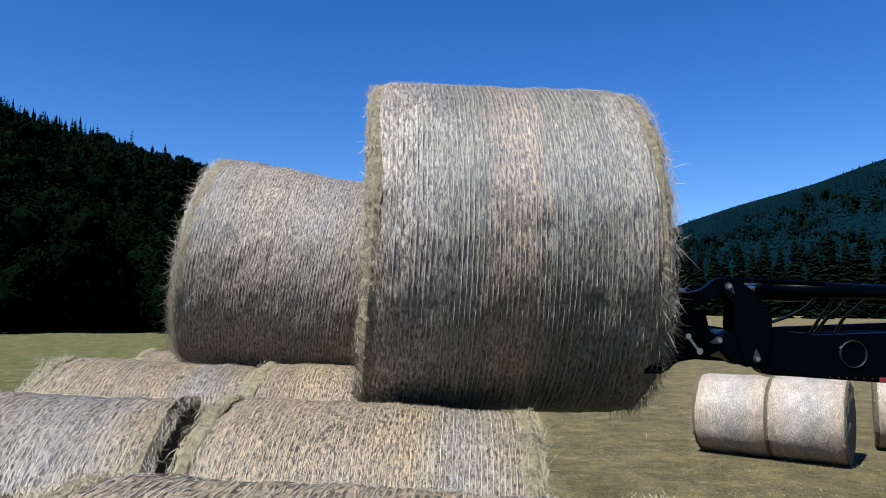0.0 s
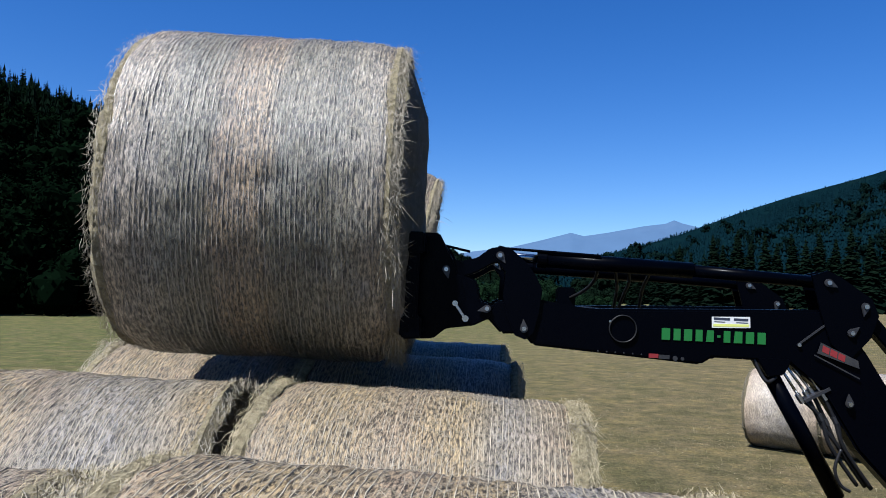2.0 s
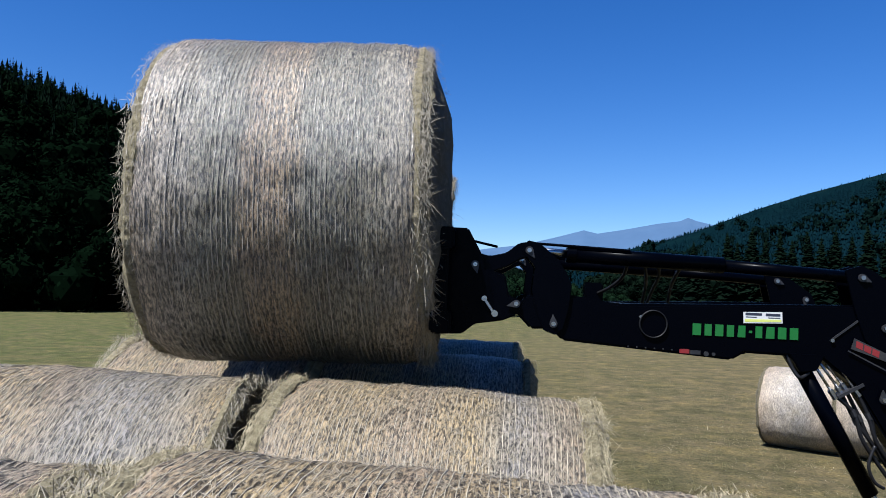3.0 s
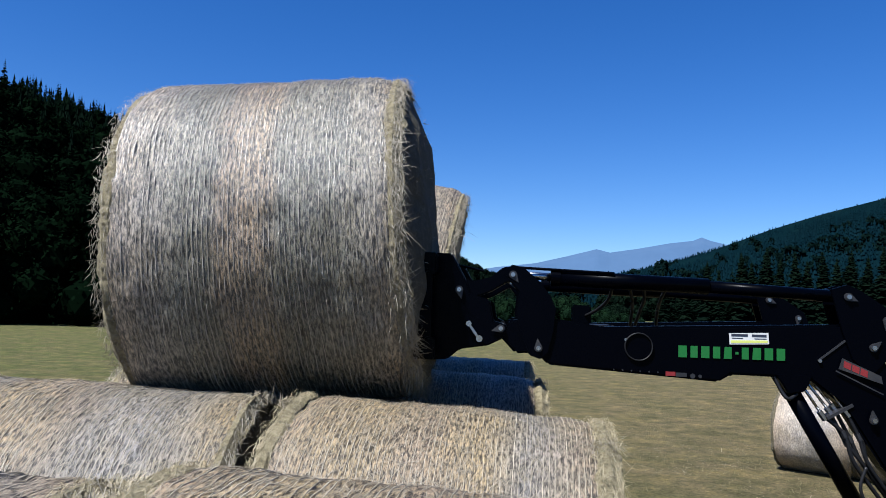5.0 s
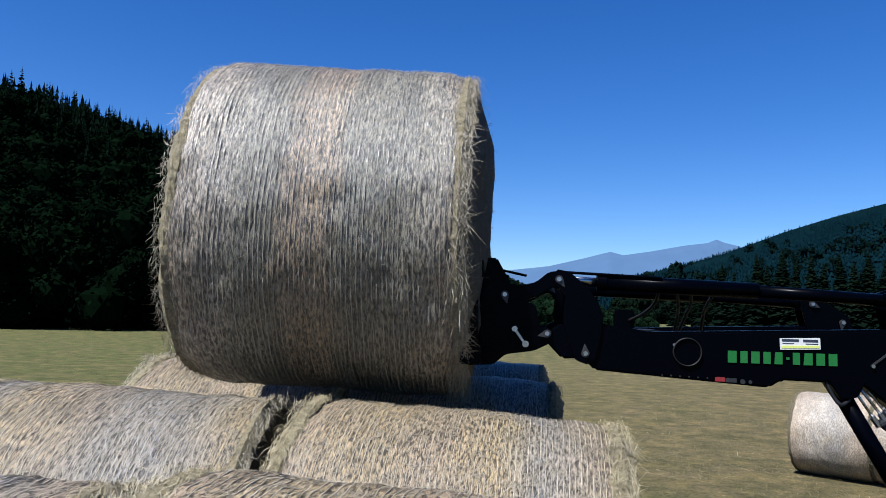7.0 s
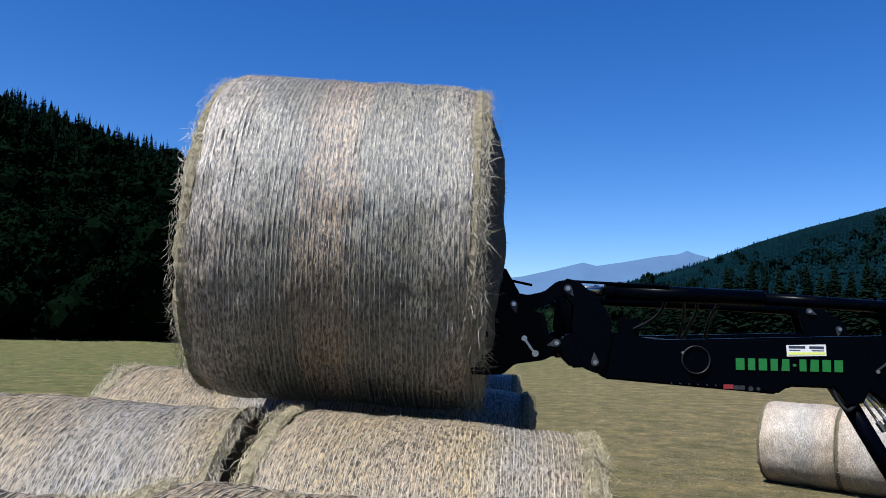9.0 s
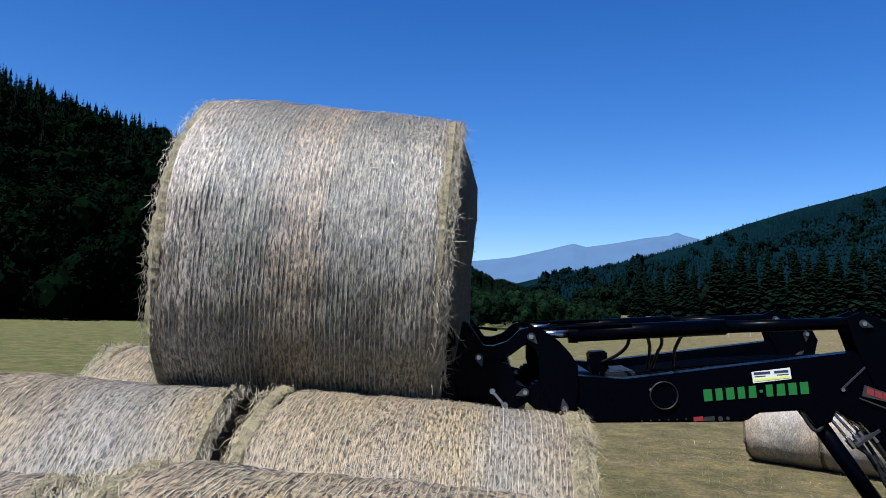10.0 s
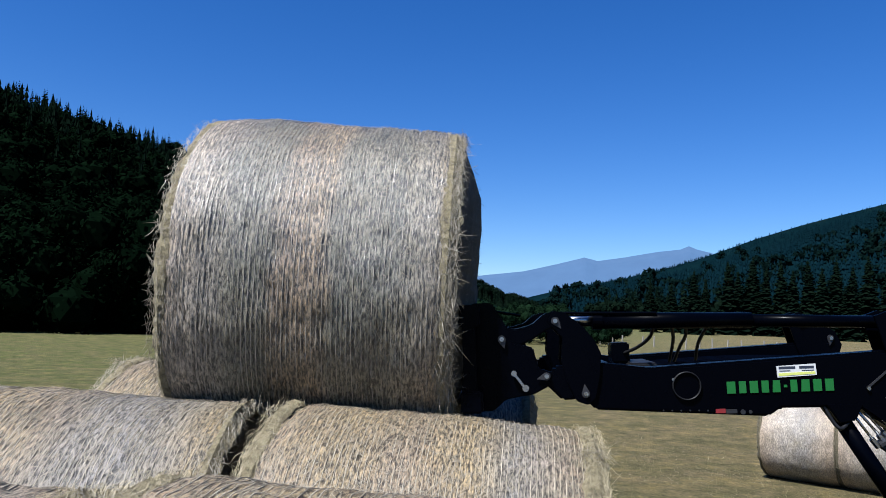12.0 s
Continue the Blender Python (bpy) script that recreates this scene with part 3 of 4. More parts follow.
def rim_roll(rng, w, r, side, broad=1.0):
    """The soft lip of loose hay at the edge of the net."""
    verts, faces, nc, m = [], [], 240, 8
    for k in range(nc):
        a = 2 * math.pi * k / nc
        ca, sa = math.cos(a), math.sin(a)
        thick = 0.016 * (1 + 0.5 * noise.noise((ca * 5, sa * 5, side * 7 + w * 3)) + 0.45 * noise.noise((ca * 34, sa * 34, side)))
        wide = 0.036 * broad * (1 + 0.5 * noise.noise((ca * 7, sa * 7, side * 3 + r * 9)))
        for j in range(m):
            b = 2 * math.pi * j / m
            rough = 1 + 0.35 * noise.noise((ca * 60, sa * 60, b * 2))
            q = r - 0.031 - (0.030 if side * math.sin(b) > 0.3 else 0.0) + thick * math.cos(b) * rough
            verts.append((side * (w / 2 - 0.010) + wide * math.sin(b) * rough, q * ca, q * sa))
    for k in range(nc):
        for j in range(m):
            a, b = k * m + j, k * m + (j + 1) % m
            c, d = ((k + 1) % nc) * m + j, ((k + 1) % nc) * m + (j + 1) % m
            faces.append((a, b, d, c))
    return verts, faces


def make_bale(seed, w, r, label, fine=True, flat=0.0, stalks=9000, group="round bales", hay=None, netted=True, fringe=(1.0, 1.0), taper=0.0):
    rng = random.Random(seed)
    bale = tagged(new("round_bale"), label, "hay bale", group)
    v, f, lumps = bale_surface(rng, w, r, 240 if fine else 100, 112 if fine else 72, flat, 0.0014 if hay is HAY_LIFTED else 0.0012)
    raw("net_wrap", v, f, hay or HAY, bale, smooth=True)
    for side in (-1, 1):
        bulge = 0.125 if hay is HAY_LIFTED and side > 0 else 0.03
        v, f = bale_end(rng, w, r, side, bulge)
        raw("end_face", v, f, HAY_END, bale, "frayed round end of cut hay")
        v, f = rim_roll(rng, w, r, side, max(1.0, fringe[0]) if side < 0 else fringe[1])
        raw("rim", v, f, RIM_HAY if netted else HAY_END, bale, "padded lip of loose hay")
        if fine:
            v, f = end_stalks(rng, w, r, side, int(700 * fringe[0]) if side < 0 else int(420 * fringe[1]), bulge)
            tagged(raw("cut_hay", v, f, STRAW_GREEN, bale, "cut stems on the round end"), kind="stuff")
        reach = fringe[0] if side < 0 else fringe[1]
        v, f = rim_stalks(rng, w, r, side, int((7600 if fine else 1600) * reach), reach)
        tagged(raw("fringe", v, f, STRAW if seed % 2 or not netted else STRAW_GREEN, bale, "loose straw fringe"), kind="stuff")
    if netted:
        v, f = net_threads(rng, w, r, 0.0198, 90 if fine else 0, lumps, flat, 0.75 if hay is HAY_LIFTED else 0.65, 0.0024 if hay is HAY_LIFTED else 0.0019)
        tagged(raw("netting", v, f, NET if hay is HAY_LIFTED else NET_DULL, bale, "pale shiny net threads"), kind="stuff")
    if stalks:
        v, f = surface_stalks(rng, w, r, stalks, lumps, flat, 0.6 if hay is HAY_LIFTED else 0.0)
        tagged(raw("loose_straw", v, f, STRAW_LIFTED if hay is HAY_LIFTED else STRAW, bale, "stalks held under the net"), kind="stuff")
    # a bale that has sagged is wider along its lower side
    for piece in bale.children if taper else ():
        for vertex in piece.data.vertices:
            vertex.co.x *= 1 + taper * max(0, -vertex.co.z / r)
    return bale


def net_threads(rng, w, r, pitch, cross, lumps, flat, wide=1.0, proud=0.0035):
    """The net: threads round the bale, a few millimetres proud, with thin cross threads in zigzag."""
    v, f = [], []
    n, nc, seed = int((w - 0.03) / pitch), 120 if cross else 80, rng.uniform(0, 50)
    for i in range(n + 1):
        x0 = -w / 2 + 0.015 + i * pitch
        o = len(v)
        for k in range(nc):
            a = 2 * math.pi * k / nc
            ca, sa = math.cos(a), math.sin(a)
            x = x0 + 0.0032 * noise.noise((ca * 2.2 + seed, sa * 2.2, i * 0.11)) + 0.0014 * noise.noise((ca * 11, sa * 11, i * 0.9 + seed))
            lift = proud + 0.003 * noise.noise((ca * 9, sa * 9, i * 1.3))
            half = 0.0019 * wide * (1.0 + 0.9 * noise.noise((ca * 14, sa * 14, i * 2.1)))
            _, ty, tz = bale_point(x, a, w, r, lumps, flat, lift)
            _, by, bz = bale_point(x, a, w, r, lumps, flat, lift - 0.0022)
            v += [(x - half, by, bz), (x - 0.6 * half, ty, tz), (x + 0.6 * half, ty, tz), (x + half, by, bz)]
        for k in range(nc):
            a, b = o + 4 * k, o + 4 * ((k + 1) % nc)
            f += [(a, a + 1, b + 1, b), (a + 1, a + 2, b + 2, b + 1), (a + 2, a + 3, b + 3, b + 2)]
    if cross:
        for i in range(n):
            x0 = -w / 2 + 0.015 + i * pitch
            for k in range(cross):
                if rng.random() < 0.35:
                    continue
                a = 2 * math.pi * (k + rng.uniform(-0.3, 0.3)) / cross
                b = a + 2 * math.pi / cross * rng.choice((-0.8, 0.8))
                h = rng.uniform(0.0006, 0.0012)
                da = h / r
                m = len(v)
                v += [bale_point(x0, a - da, w, r, lumps, flat, 0.004), bale_point(x0, a + da, w, r, lumps, flat, 0.004), bale_point(x0 + pitch, b + da, w, r, lumps, flat, 0.004), bale_point(x0 + pitch, b - da, w, r, lumps, flat, 0.004)]
                f.append((m, m + 1, m + 2, m + 3))
    return v, f


def put(bale, x, y, z, tilt=0.0, yaw=0.0, roll=0.0):
    bale.matrix_basis = bale_pose(x, y, z, tilt, yaw, roll)
    return bale


def bale_pose(x, y, z, tilt, yaw, roll=0.0):
    return pose(x, y, z, 0, 0, yaw) @ pose(0, 0, 0, 0, tilt, 0) @ pose(0, 0, 0, roll, 0, 0)


DECK = 0.74
lifted_bale = make_bale(1, 1.16, 0.76, "pale straw-coloured round hay bale in net wrap, carried by the loader", stalks=8000, hay=HAY_LIFTED, fringe=(0.7, 1.15), taper=0.075)
put(make_bale(2, 1.20, 0.69, "net-wrapped round bale lying in the first layer, sunlit", stalks=16000, flat=1, fringe=(0.7, 1.1)), -0.252, 2.93, DECK + 0.660, 2.6, -1)
put(make_bale(3, 1.22, 0.69, "net-wrapped round bale with yellowish middle, lying in the first layer", stalks=16000, flat=1, hay=HAY_GOLD, fringe=(1.0, 0.7)), -1.585, 2.90, DECK + 0.69, 1.0, 3)
put(make_bale(4, 1.20, 0.69, "coarse straw round bale at the trailer's end", stalks=16000, flat=1), -0.13, 1.47, DECK + 0.675, 1.5, -2)
put(make_bale(6, 1.20, 0.69, "grey-brown round bale beside its neighbour in the first layer", stalks=9000, flat=1), -1.46, 1.47, DECK + 0.65, 0, 2)
put(make_bale(5, 1.16, 0.69, "net-wrapped round bale behind in the first layer", stalks=7000, flat=1), -1.62, 4.37, DECK + 0.70, 3.0, 0)
put(make_bale(8, 1.20, 0.69, "round bale of the first layer in the lifted bale's shade", fine=False, stalks=4000, flat=1), -0.42, 4.37, DECK + 0.68, 2.5, 0)
put(make_bale(10, 1.20, 0.69, "round bale at the far end of the first layer", fine=False, stalks=3000, flat=1), -0.44, 5.82, DECK + 0.68, 2.0, 0)
put(make_bale(12, 1.20, 0.69, "round bale far back in the first layer", fine=False, stalks=3000, flat=1), -1.66, 5.82, DECK + 0.68, 1.0, 0)
put(make_bale(7, 1.14, 0.71, "pinkish-grey round bale already set on the second layer", stalks=7000, hay=HAY_PINK, fringe=(1.3, 1.0)), -1.0, 5.10, DECK + 1.925, 10.0, 3)
field_label = "weathered pale round bale standing end to end in the meadow"
put(make_bale(13, 1.14, 0.665, field_label, fine=False, stalks=3000, group="bales left in the meadow", hay=HAY_FIELD, netted=False, fringe=(0.5, 0.5)), 5.15, 12.82, 0.655, 0, -35)
put(make_bale(14, 1.14, 0.68, field_label, fine=False, stalks=3000, group="bales left in the meadow", hay=HAY_FIELD, netted=False, fringe=(0.5, 0.5)), 6.09, 12.16, 0.67, 0, -35)
put(make_bale(16, 1.14, 0.67, field_label, fine=False, stalks=2000, group="bales left in the meadow", hay=HAY_FIELD, netted=False, fringe=(0.5, 0.5)), 8.35, 13.1, 0.66, 0, -28)


def hay_tuft(seed, x, y, z, count, spread, lean, mat):
    """A loose wisp of hay that has been pulled out and lies on a bale's edge."""
    rng = random.Random(seed)
    v, f = [], []
    for _ in range(count):
        p = Vector((x + rng.gauss(0, spread), y + rng.gauss(0, spread * 1.6), z + rng.gauss(0, spread * 0.35)))
        d = (Vector(lean) + Vector((rng.gauss(0, 0.7), rng.gauss(0, 0.7), rng.gauss(0, 0.35)))).normalized()
        strand(v, f, p, d, Vector((0, 0, 1)), rng.uniform(0.02, 0.075), rng.uniform(0.0005, 0.0011), rng.uniform(-0.02, 0.02))
    return tagged(raw("hay_tuft", v, f, mat), "loose wisp of dry hay on the edge of a bale", "hay", kind="stuff")


hay_tuft(31, -0.84, 2.80, 2.085, 60, 0.020, (0.6, -0.2, 0.12), STRAW)
hay_tuft(32, 0.34, 2.72, 1.995, 420, 0.030, (0.8, -0.2, -0.1), STRAW)
hay_tuft(33, 0.37, 1.35, 2.065, 160, 0.030, (0.6, -0.2, 0.0), STRAW)
hay_tuft(34, -0.74, 1.35, 2.075, 170, 0.030, (-0.3, -0.3, 0.0), STRAW)
hay_tuft(35, -2.2, 4.25, 2.12, 150, 0.030, (-0.3, -0.2, 0.15), STRAW)

# ---- trailer under the bales ----
def box(x0, x1, y0, y1, z0, z1, bevel=0.006):
    bm = bmesh.new()
    bmesh.ops.create_cube(bm, size=1.0, matrix=Matrix.Translation(((x0 + x1) / 2, (y0 + y1) / 2, (z0 + z1) / 2)) @ Matrix.Diagonal((x1 - x0, y1 - y0, z1 - z0, 1)))
    if bevel:
        bmesh.ops.bevel(bm, geom=bm.edges[:], offset=bevel, segments=2, affect="EDGES", clamp_overlap=True)
    return bm


def tube(path, radius, sides=10, name_caps=True):
    """A round bar or hose along a path, rounded through its points."""
    pts = [Vector(p) for p in path]
    if len(pts) > 2:
        fine = []
        for i in range(len(pts) - 1):
            a, b = pts[max(i - 1, 0)], pts[i]
            c, d = pts[i + 1], pts[min(i + 2, len(pts) - 1)]
            for s in range(6):
                t = s / 6
                fine.append(0.5 * (2 * b + (c - a) * t + (2 * a - 5 * b + 4 * c - d) * t * t + (3 * b - a - 3 * c + d) * t ** 3))
        pts = fine + [pts[-1]]
    bm = bmesh.new()
    rings = []
    for i, p in enumerate(pts):
        d = (pts[min(i + 1, len(pts) - 1)] - pts[max(i - 1, 0)]).normalized()
        s = d.cross(Vector((0, 1, 0)) if abs(d.y) < 0.9 else Vector((1, 0, 0))).normalized()
        u = d.cross(s)
        rings.append([bm.verts.new(p + (s * math.cos(2 * math.pi * k / sides) + u * math.sin(2 * math.pi * k / sides)) * radius) for k in range(sides)])
    for a, b in zip(rings, rings[1:]):
        for k in range(sides):
            bm.faces.new((a[k], a[(k + 1) % sides], b[(k + 1) % sides], b[k]))
    bm.faces.new(rings[0][::-1])
    bm.faces.new(rings[-1])
    bmesh.ops.recalc_face_normals(bm, faces=bm.faces)
    return bm


def build_trailer():
    trailer = tagged(new("hay_trailer"), "low flat wooden hay trailer under the stacked bales", "trailer")
    for k in range(16):
        part("plank", box(-2.22 + k * 0.165, -2.06 + k * 0.165, -1.2, 6.65, DECK - 0.05, DECK - 0.006 * (k % 2)), TIMBER, trailer)
    for x in (-1.6, -0.2):
        part("frame_rail", box(x - 0.05, x + 0.05, -1.1, 6.5, DECK - 0.20, DECK - 0.05), BLACK, trailer)
    for y in (1.2, 4.6):
        part("axle", tube([(-1.9, y, 0.33), (0.1, y, 0.33)], 0.05), BLACK, trailer)
        for x in (-1.75, -0.05):
            part("axle_stand", box(x - 0.05, x + 0.05, y - 0.06, y + 0.06, 0.34, DECK - 0.2), BLACK, trailer)
            wheel = part("wheel", tube([(x - 0.10 - (0.1 if x < -1 else -0.1), y, 0.33), (x + 0.10 - (0.1 if x < -1 else -0.1), y, 0.33)], 0.33, 28), RUBBER, trailer)


build_trailer()

# ---- front loader ----
BOOM_Y = 3.15
GAP = 0.92


def prism(outline, y0, y1, bevel=0.005):
    """A plate of that outline in x and z, from y0 to y1."""
    bm = bmesh.new()
    a = [bm.verts.new((x, y0, z)) for x, z in outline]
    b = [bm.verts.new((x, y1, z)) for x, z in outline]
    bm.faces.new(a)
    bm.faces.new(b[::-1])
    n = len(outline)
    for i in range(n):
        bm.faces.new((a[i], b[i], b[(i + 1) % n], a[(i + 1) % n]))
    bmesh.ops.recalc_face_normals(bm, faces=bm.faces)
    if bevel:
        bmesh.ops.bevel(bm, geom=bm.edges[:], offset=bevel, segments=2, affect="EDGES", clamp_overlap=True)
    return bm


def slanted(p, q, width, y0, y1, bevel=0.0):
    """A straight bar from p to q in x and z."""
    d = Vector((q[0] - p[0], q[1] - p[1])).normalized() * (width / 2)
    n = (-d.y, d.x)
    return prism([(p[0] + n[0], p[1] + n[1]), (q[0] + n[0], q[1] + n[1]), (q[0] - n[0], q[1] - n[1]), (p[0] - n[0], p[1] - n[1])], y0, y1, bevel)


BOOM = [(-0.147, 0.078), (0.855, 0.118), (0.989, -0.039), (1.089, -0.196), (1.263, -0.441), (1.632, -0.908), (1.401, -0.919), (1.158, -0.654), (0.968, -0.456), (0.813, -0.209),
        (0.681, -0.107), (0.374, -0.102), (0.325, -0.134), (-0.374, -0.088), (-0.418, -0.041), (-0.51, -0.046), (-0.576, 0.023), (-0.535, 0.094), (-0.356, 0.107)]
FAR_BOOM = BOOM[:2] + [(0.96, 0.0), (0.90, -0.10)] + BOOM[10:]
EAR = [(0.767, 0.259), (0.835, 0.281), (0.887, 0.256), (1.014, 0.17), (1.042, 0.102), (1.01, 0.008), (0.922, -0.089), (0.85, -0.023), (0.81, 0.09)]
CRANK = [(-0.558, 0.286), (-0.533, 0.329), (-0.482, 0.318), (-0.41, 0.257), (-0.366, 0.199), (-0.342, 0.145), (-0.351, 0.05), (-0.372, -0.037), (-0.405, -0.066), (-0.452, -0.05), (-0.486, 0.027), (-0.509, 0.118), (-0.5, 0.215)]
LINK = [(-0.504, 0.303), (-0.523, 0.325), (-0.569, 0.318), (-0.622, 0.274), (-0.691, 0.257), (-0.747, 0.268), (-0.787, 0.248), (-0.785, 0.202), (-0.751, 0.171), (-0.692, 0.183), (-0.624, 0.209), (-0.557, 0.25), (-0.511, 0.261)]
TOOL = [(-0.93, 0.373), (-0.789, 0.372), (-0.728, 0.264), (-0.707, 0.201), (-0.622, 0.177), (-0.604, 0.09), (-0.543, 0.07), (-0.555, 0.019), (-0.627, -0.017), (-0.718, -0.031), (-0.746, -0.036), (-0.797, -0.08), (-0.93, -0.088)]


def pin(loader, x, z, y, tail, size=0.026):
    """A steel pin with its drop-shaped locking plate; tail: degrees to which the plate's tip points."""
    a = radians(tail)
    outline = [(x + size * math.cos(a + t), z + size * math.sin(a + t)) for t in np.linspace(radians(60), radians(300), 9)]
    outline.append((x + 2.5 * size * math.cos(a), z + 2.5 * size * math.sin(a)))
    plate = part("pin_plate", prism(outline, y - 0.009, y + 0.001, 0.002), GREY, loader, "small grey drop-shaped locking plate")
    part("pin", tube([(x, y - 0.016, z), (x, y, z)], size * 0.55, 14), STEEL, plate)


def build_loader():
    loader = tagged(new("front_loader"), "black tractor front loader with green lettering and bale fork", "loader")
    for y in (0.0, GAP):
        part("boom", prism(BOOM if y == 0 else FAR_BOOM, y + 0.003, y + 0.10, 0.010), BLACK, loader)
        part("knee_plate", prism(EAR, y - 0.006, y + 0.004, 0.002), BLACK, loader)
        part("knee_plate", prism(EAR, y + 0.096, y + 0.11, 0.002), BLACK, loader)
        part("crank", prism(CRANK, y - 0.012, y + 0.002, 0.003), BLACK, loader)
        part("crank", prism(CRANK, y + 0.100, y + 0.115, 0.003), BLACK, loader)
        part("tilt_link", prism(LINK, y + 0.02, y + 0.085, 0.006), BLACK, loader)
        part("tilt_rod", tube([(-0.508, y + 0.05, 0.289), (-0.34, y + 0.05, 0.281)], 0.017, 16), STEEL, loader, "bright chromed piston rod", True)
        part("tilt_cylinder", tube([(-0.353, y + 0.05, 0.280), (0.294, y + 0.05, 0.259)], 0.034, 20), BLACK, loader, smooth=True)
        part("cylinder_collar", tube([(-0.365, y + 0.05, 0.281), (-0.325, y + 0.05, 0.279)], 0.038, 20), BLACK, loader)
        part("tilt_strut", tube([(0.28, y + 0.05, 0.259), (0.826, y + 0.05, 0.232)], 0.026, 18), BLACK, loader, smooth=True)
        part("feed_pipe", tube([(-0.50, y + 0.02, 0.318), (-0.34, y + 0.02, 0.312), (-0.1, y + 0.02, 0.303)], 0.006, 8), BLACK, loader)
        if y == 0:
            part("lift_cylinder", tube([(0.602, y + 0.05, -0.118), (0.905, y + 0.05, -0.655)], 0.033, 20), BLACK, loader, smooth=True)
            part("lift_rod", tube([(0.90, y + 0.05, -0.646), (1.095, y + 0.05, -0.991)], 0.020, 16), STEEL, loader)
            part("lift_bracket", prism([(0.55, -0.09), (0.70, -0.09), (0.665, -0.16), (0.60, -0.17)], y + 0.0, y + 0.1, 0.004), BLACK, loader)
            part("guide_bar", slanted((1.006, 0.10), (1.62, -0.58), 0.055, y + 0.02, y + 0.08, 0.006), BLACK, loader)
        part("tool_side", prism(TOOL, y + 0.0, y + 0.04, 0.006), BLACK, loader)
        if y == 0:
            part("mast", slanted((1.55, -0.30), (1.62, -1.55), 0.20, y - 0.02, y + 0.12, 0.01), BLACK, loader)
        for x, z, tail in ((-0.753, 0.217, -75), (-0.573, 0.057, 195), (-0.414, -0.02, 95), (-0.526, 0.286, -55), (0.833, 0.23, -25), (0.928, 0.027, 40), (0.983, 0.138, -100), (0.924, -0.262, 95)):
            if y == 0 or z > -0.2:
                pin(loader, x, z, y - 0.008, tail, 0.017)
    # across both arms
    part("cross_tube", tube([(-0.27, 0.05, 0.005), (-0.27, GAP + 0.05, 0.005)], 0.075, 24), BLACK, loader, smooth=True)
    part("valve_block", box(-0.235, -0.15, 0.42, 0.54, 0.075, 0.17, 0.008), BLACK, loader)
    part("coupling", box(-0.17, -0.05, 0.30, 0.62, 0.03, 0.08, 0.008), RUBBER, loader)
    for y in (0.36, 0.44, 0.52, 0.60):
        part("pipe", tube([(-0.08, y, 0.062), (0.4, y, 0.075), (0.95, y, 0.05)], 0.008, 8), BLACK, loader)
    # bale fork: frame beams and tines pushed into the bale
    for z in (0.32, -0.03):
        part("fork_beam", box(-0.93, -0.84, -0.12, GAP + 0.16, z - 0.045, z + 0.045, 0.008), BLACK, loader)
    for y in (-0.08, 0.22, 0.51, 0.80, GAP + 0.12):
        part("fork_upright", box(-0.915, -0.86, y - 0.025, y + 0.025, -0.02, 0.36, 0.006), BLACK, loader)
    for y in (0.12, 0.72):
        tine = bmesh.new()
        bmesh.ops.create_cone(tine, cap_ends=True, segments=14, radius1=0.024, radius2=0.004, depth=0.75, matrix=Matrix.Translation((-1.27, y, -0.01)) @ Matrix.Rotation(radians(-90), 4, "Y"))
        part("tine", tine, STEEL, loader)
    part("locking_lever", slanted((-0.707, 0.072), (-0.663, 0.011), 0.010, -0.03, -0.018, 0.002), STEEL, loader)
    part("lever_eye", tube([(-0.708, -0.032, 0.074), (-0.708, -0.014, 0.074)], 0.012, 12), STEEL, loader)
    part("lever_eye", tube([(-0.662, -0.032, 0.012), (-0.662, -0.014, 0.012)], 0.014, 12), STEEL, loader)
    part("indicator_rod", tube([(-0.79, 0.3, 0.34), (-0.661, 0.3, 0.314)], 0.006, 8), BLACK, loader)
    # hole in the near cheek, its shaded depth drawn as a black disc
    ring = bmesh.new()
    n, m = 40, 10
    grid = [[ring.verts.new(((0.056 + 0.0028 * math.cos(b)) * math.cos(a), -0.002 + 0.008 * math.sin(b), (0.056 + 0.0028 * math.cos(b)) * math.sin(a))) for b in np.linspace(0, 2 * math.pi, m, endpoint=False)] for a in np.linspace(0, 2 * math.pi, n, endpoint=False)]
    for i in range(n):
        for j in range(m):
            ring.faces.new((grid[i][j], grid[i][(j + 1) % m], grid[(i + 1) % n][(j + 1) % m], grid[(i + 1) % n][j]))
    part("hole_ring", ring, RUBBER, loader, "thin raised rim of the round opening", True)
    part("hole_dark_disc", tube([(0, -0.0005, 0), (0, 0.02, 0)], 0.052, 32), BLACK, loader)
    # lettering as plain blocks
    widths = (0.046, 0.038, 0.044, 0.038, 0.042, 0.016, 0.036, 0.046, 0.044, 0.044)
    x, gap = 0.162, 0.0141
    for k, w in enumerate(0.76 * q for q in widths):
        if k == 5:
            part("lettering", box(x, x + w, -0.0015, 0.004, -0.018, -0.008, 0), GREEN, loader, "green block of the maker's lettering")
        else:
            lean = 0.004 if k in (4, 7) else 0.0
            part("lettering", prism([(x + lean, 0.011), (x + w - 0.001, 0.011), (x + w - 0.001, -0.037), (x, -0.037)], -0.0015, 0.004, 0), GREEN, loader, "green block of the maker's lettering")
        x += w + gap
    sticker = part("sticker", prism([(0.366, 0.068), (0.522, 0.074), (0.524, 0.028), (0.368, 0.022)], -0.0012, 0.004, 0), WHITE, loader, "white sticker with dark print and a lime strip")
    for x0, x1 in ((0.374, 0.440), (0.456, 0.514)):
        part("print_bar", box(x0, x1, -0.0022, 0.001, 0.056, 0.066, 0), DARK_INK, sticker)
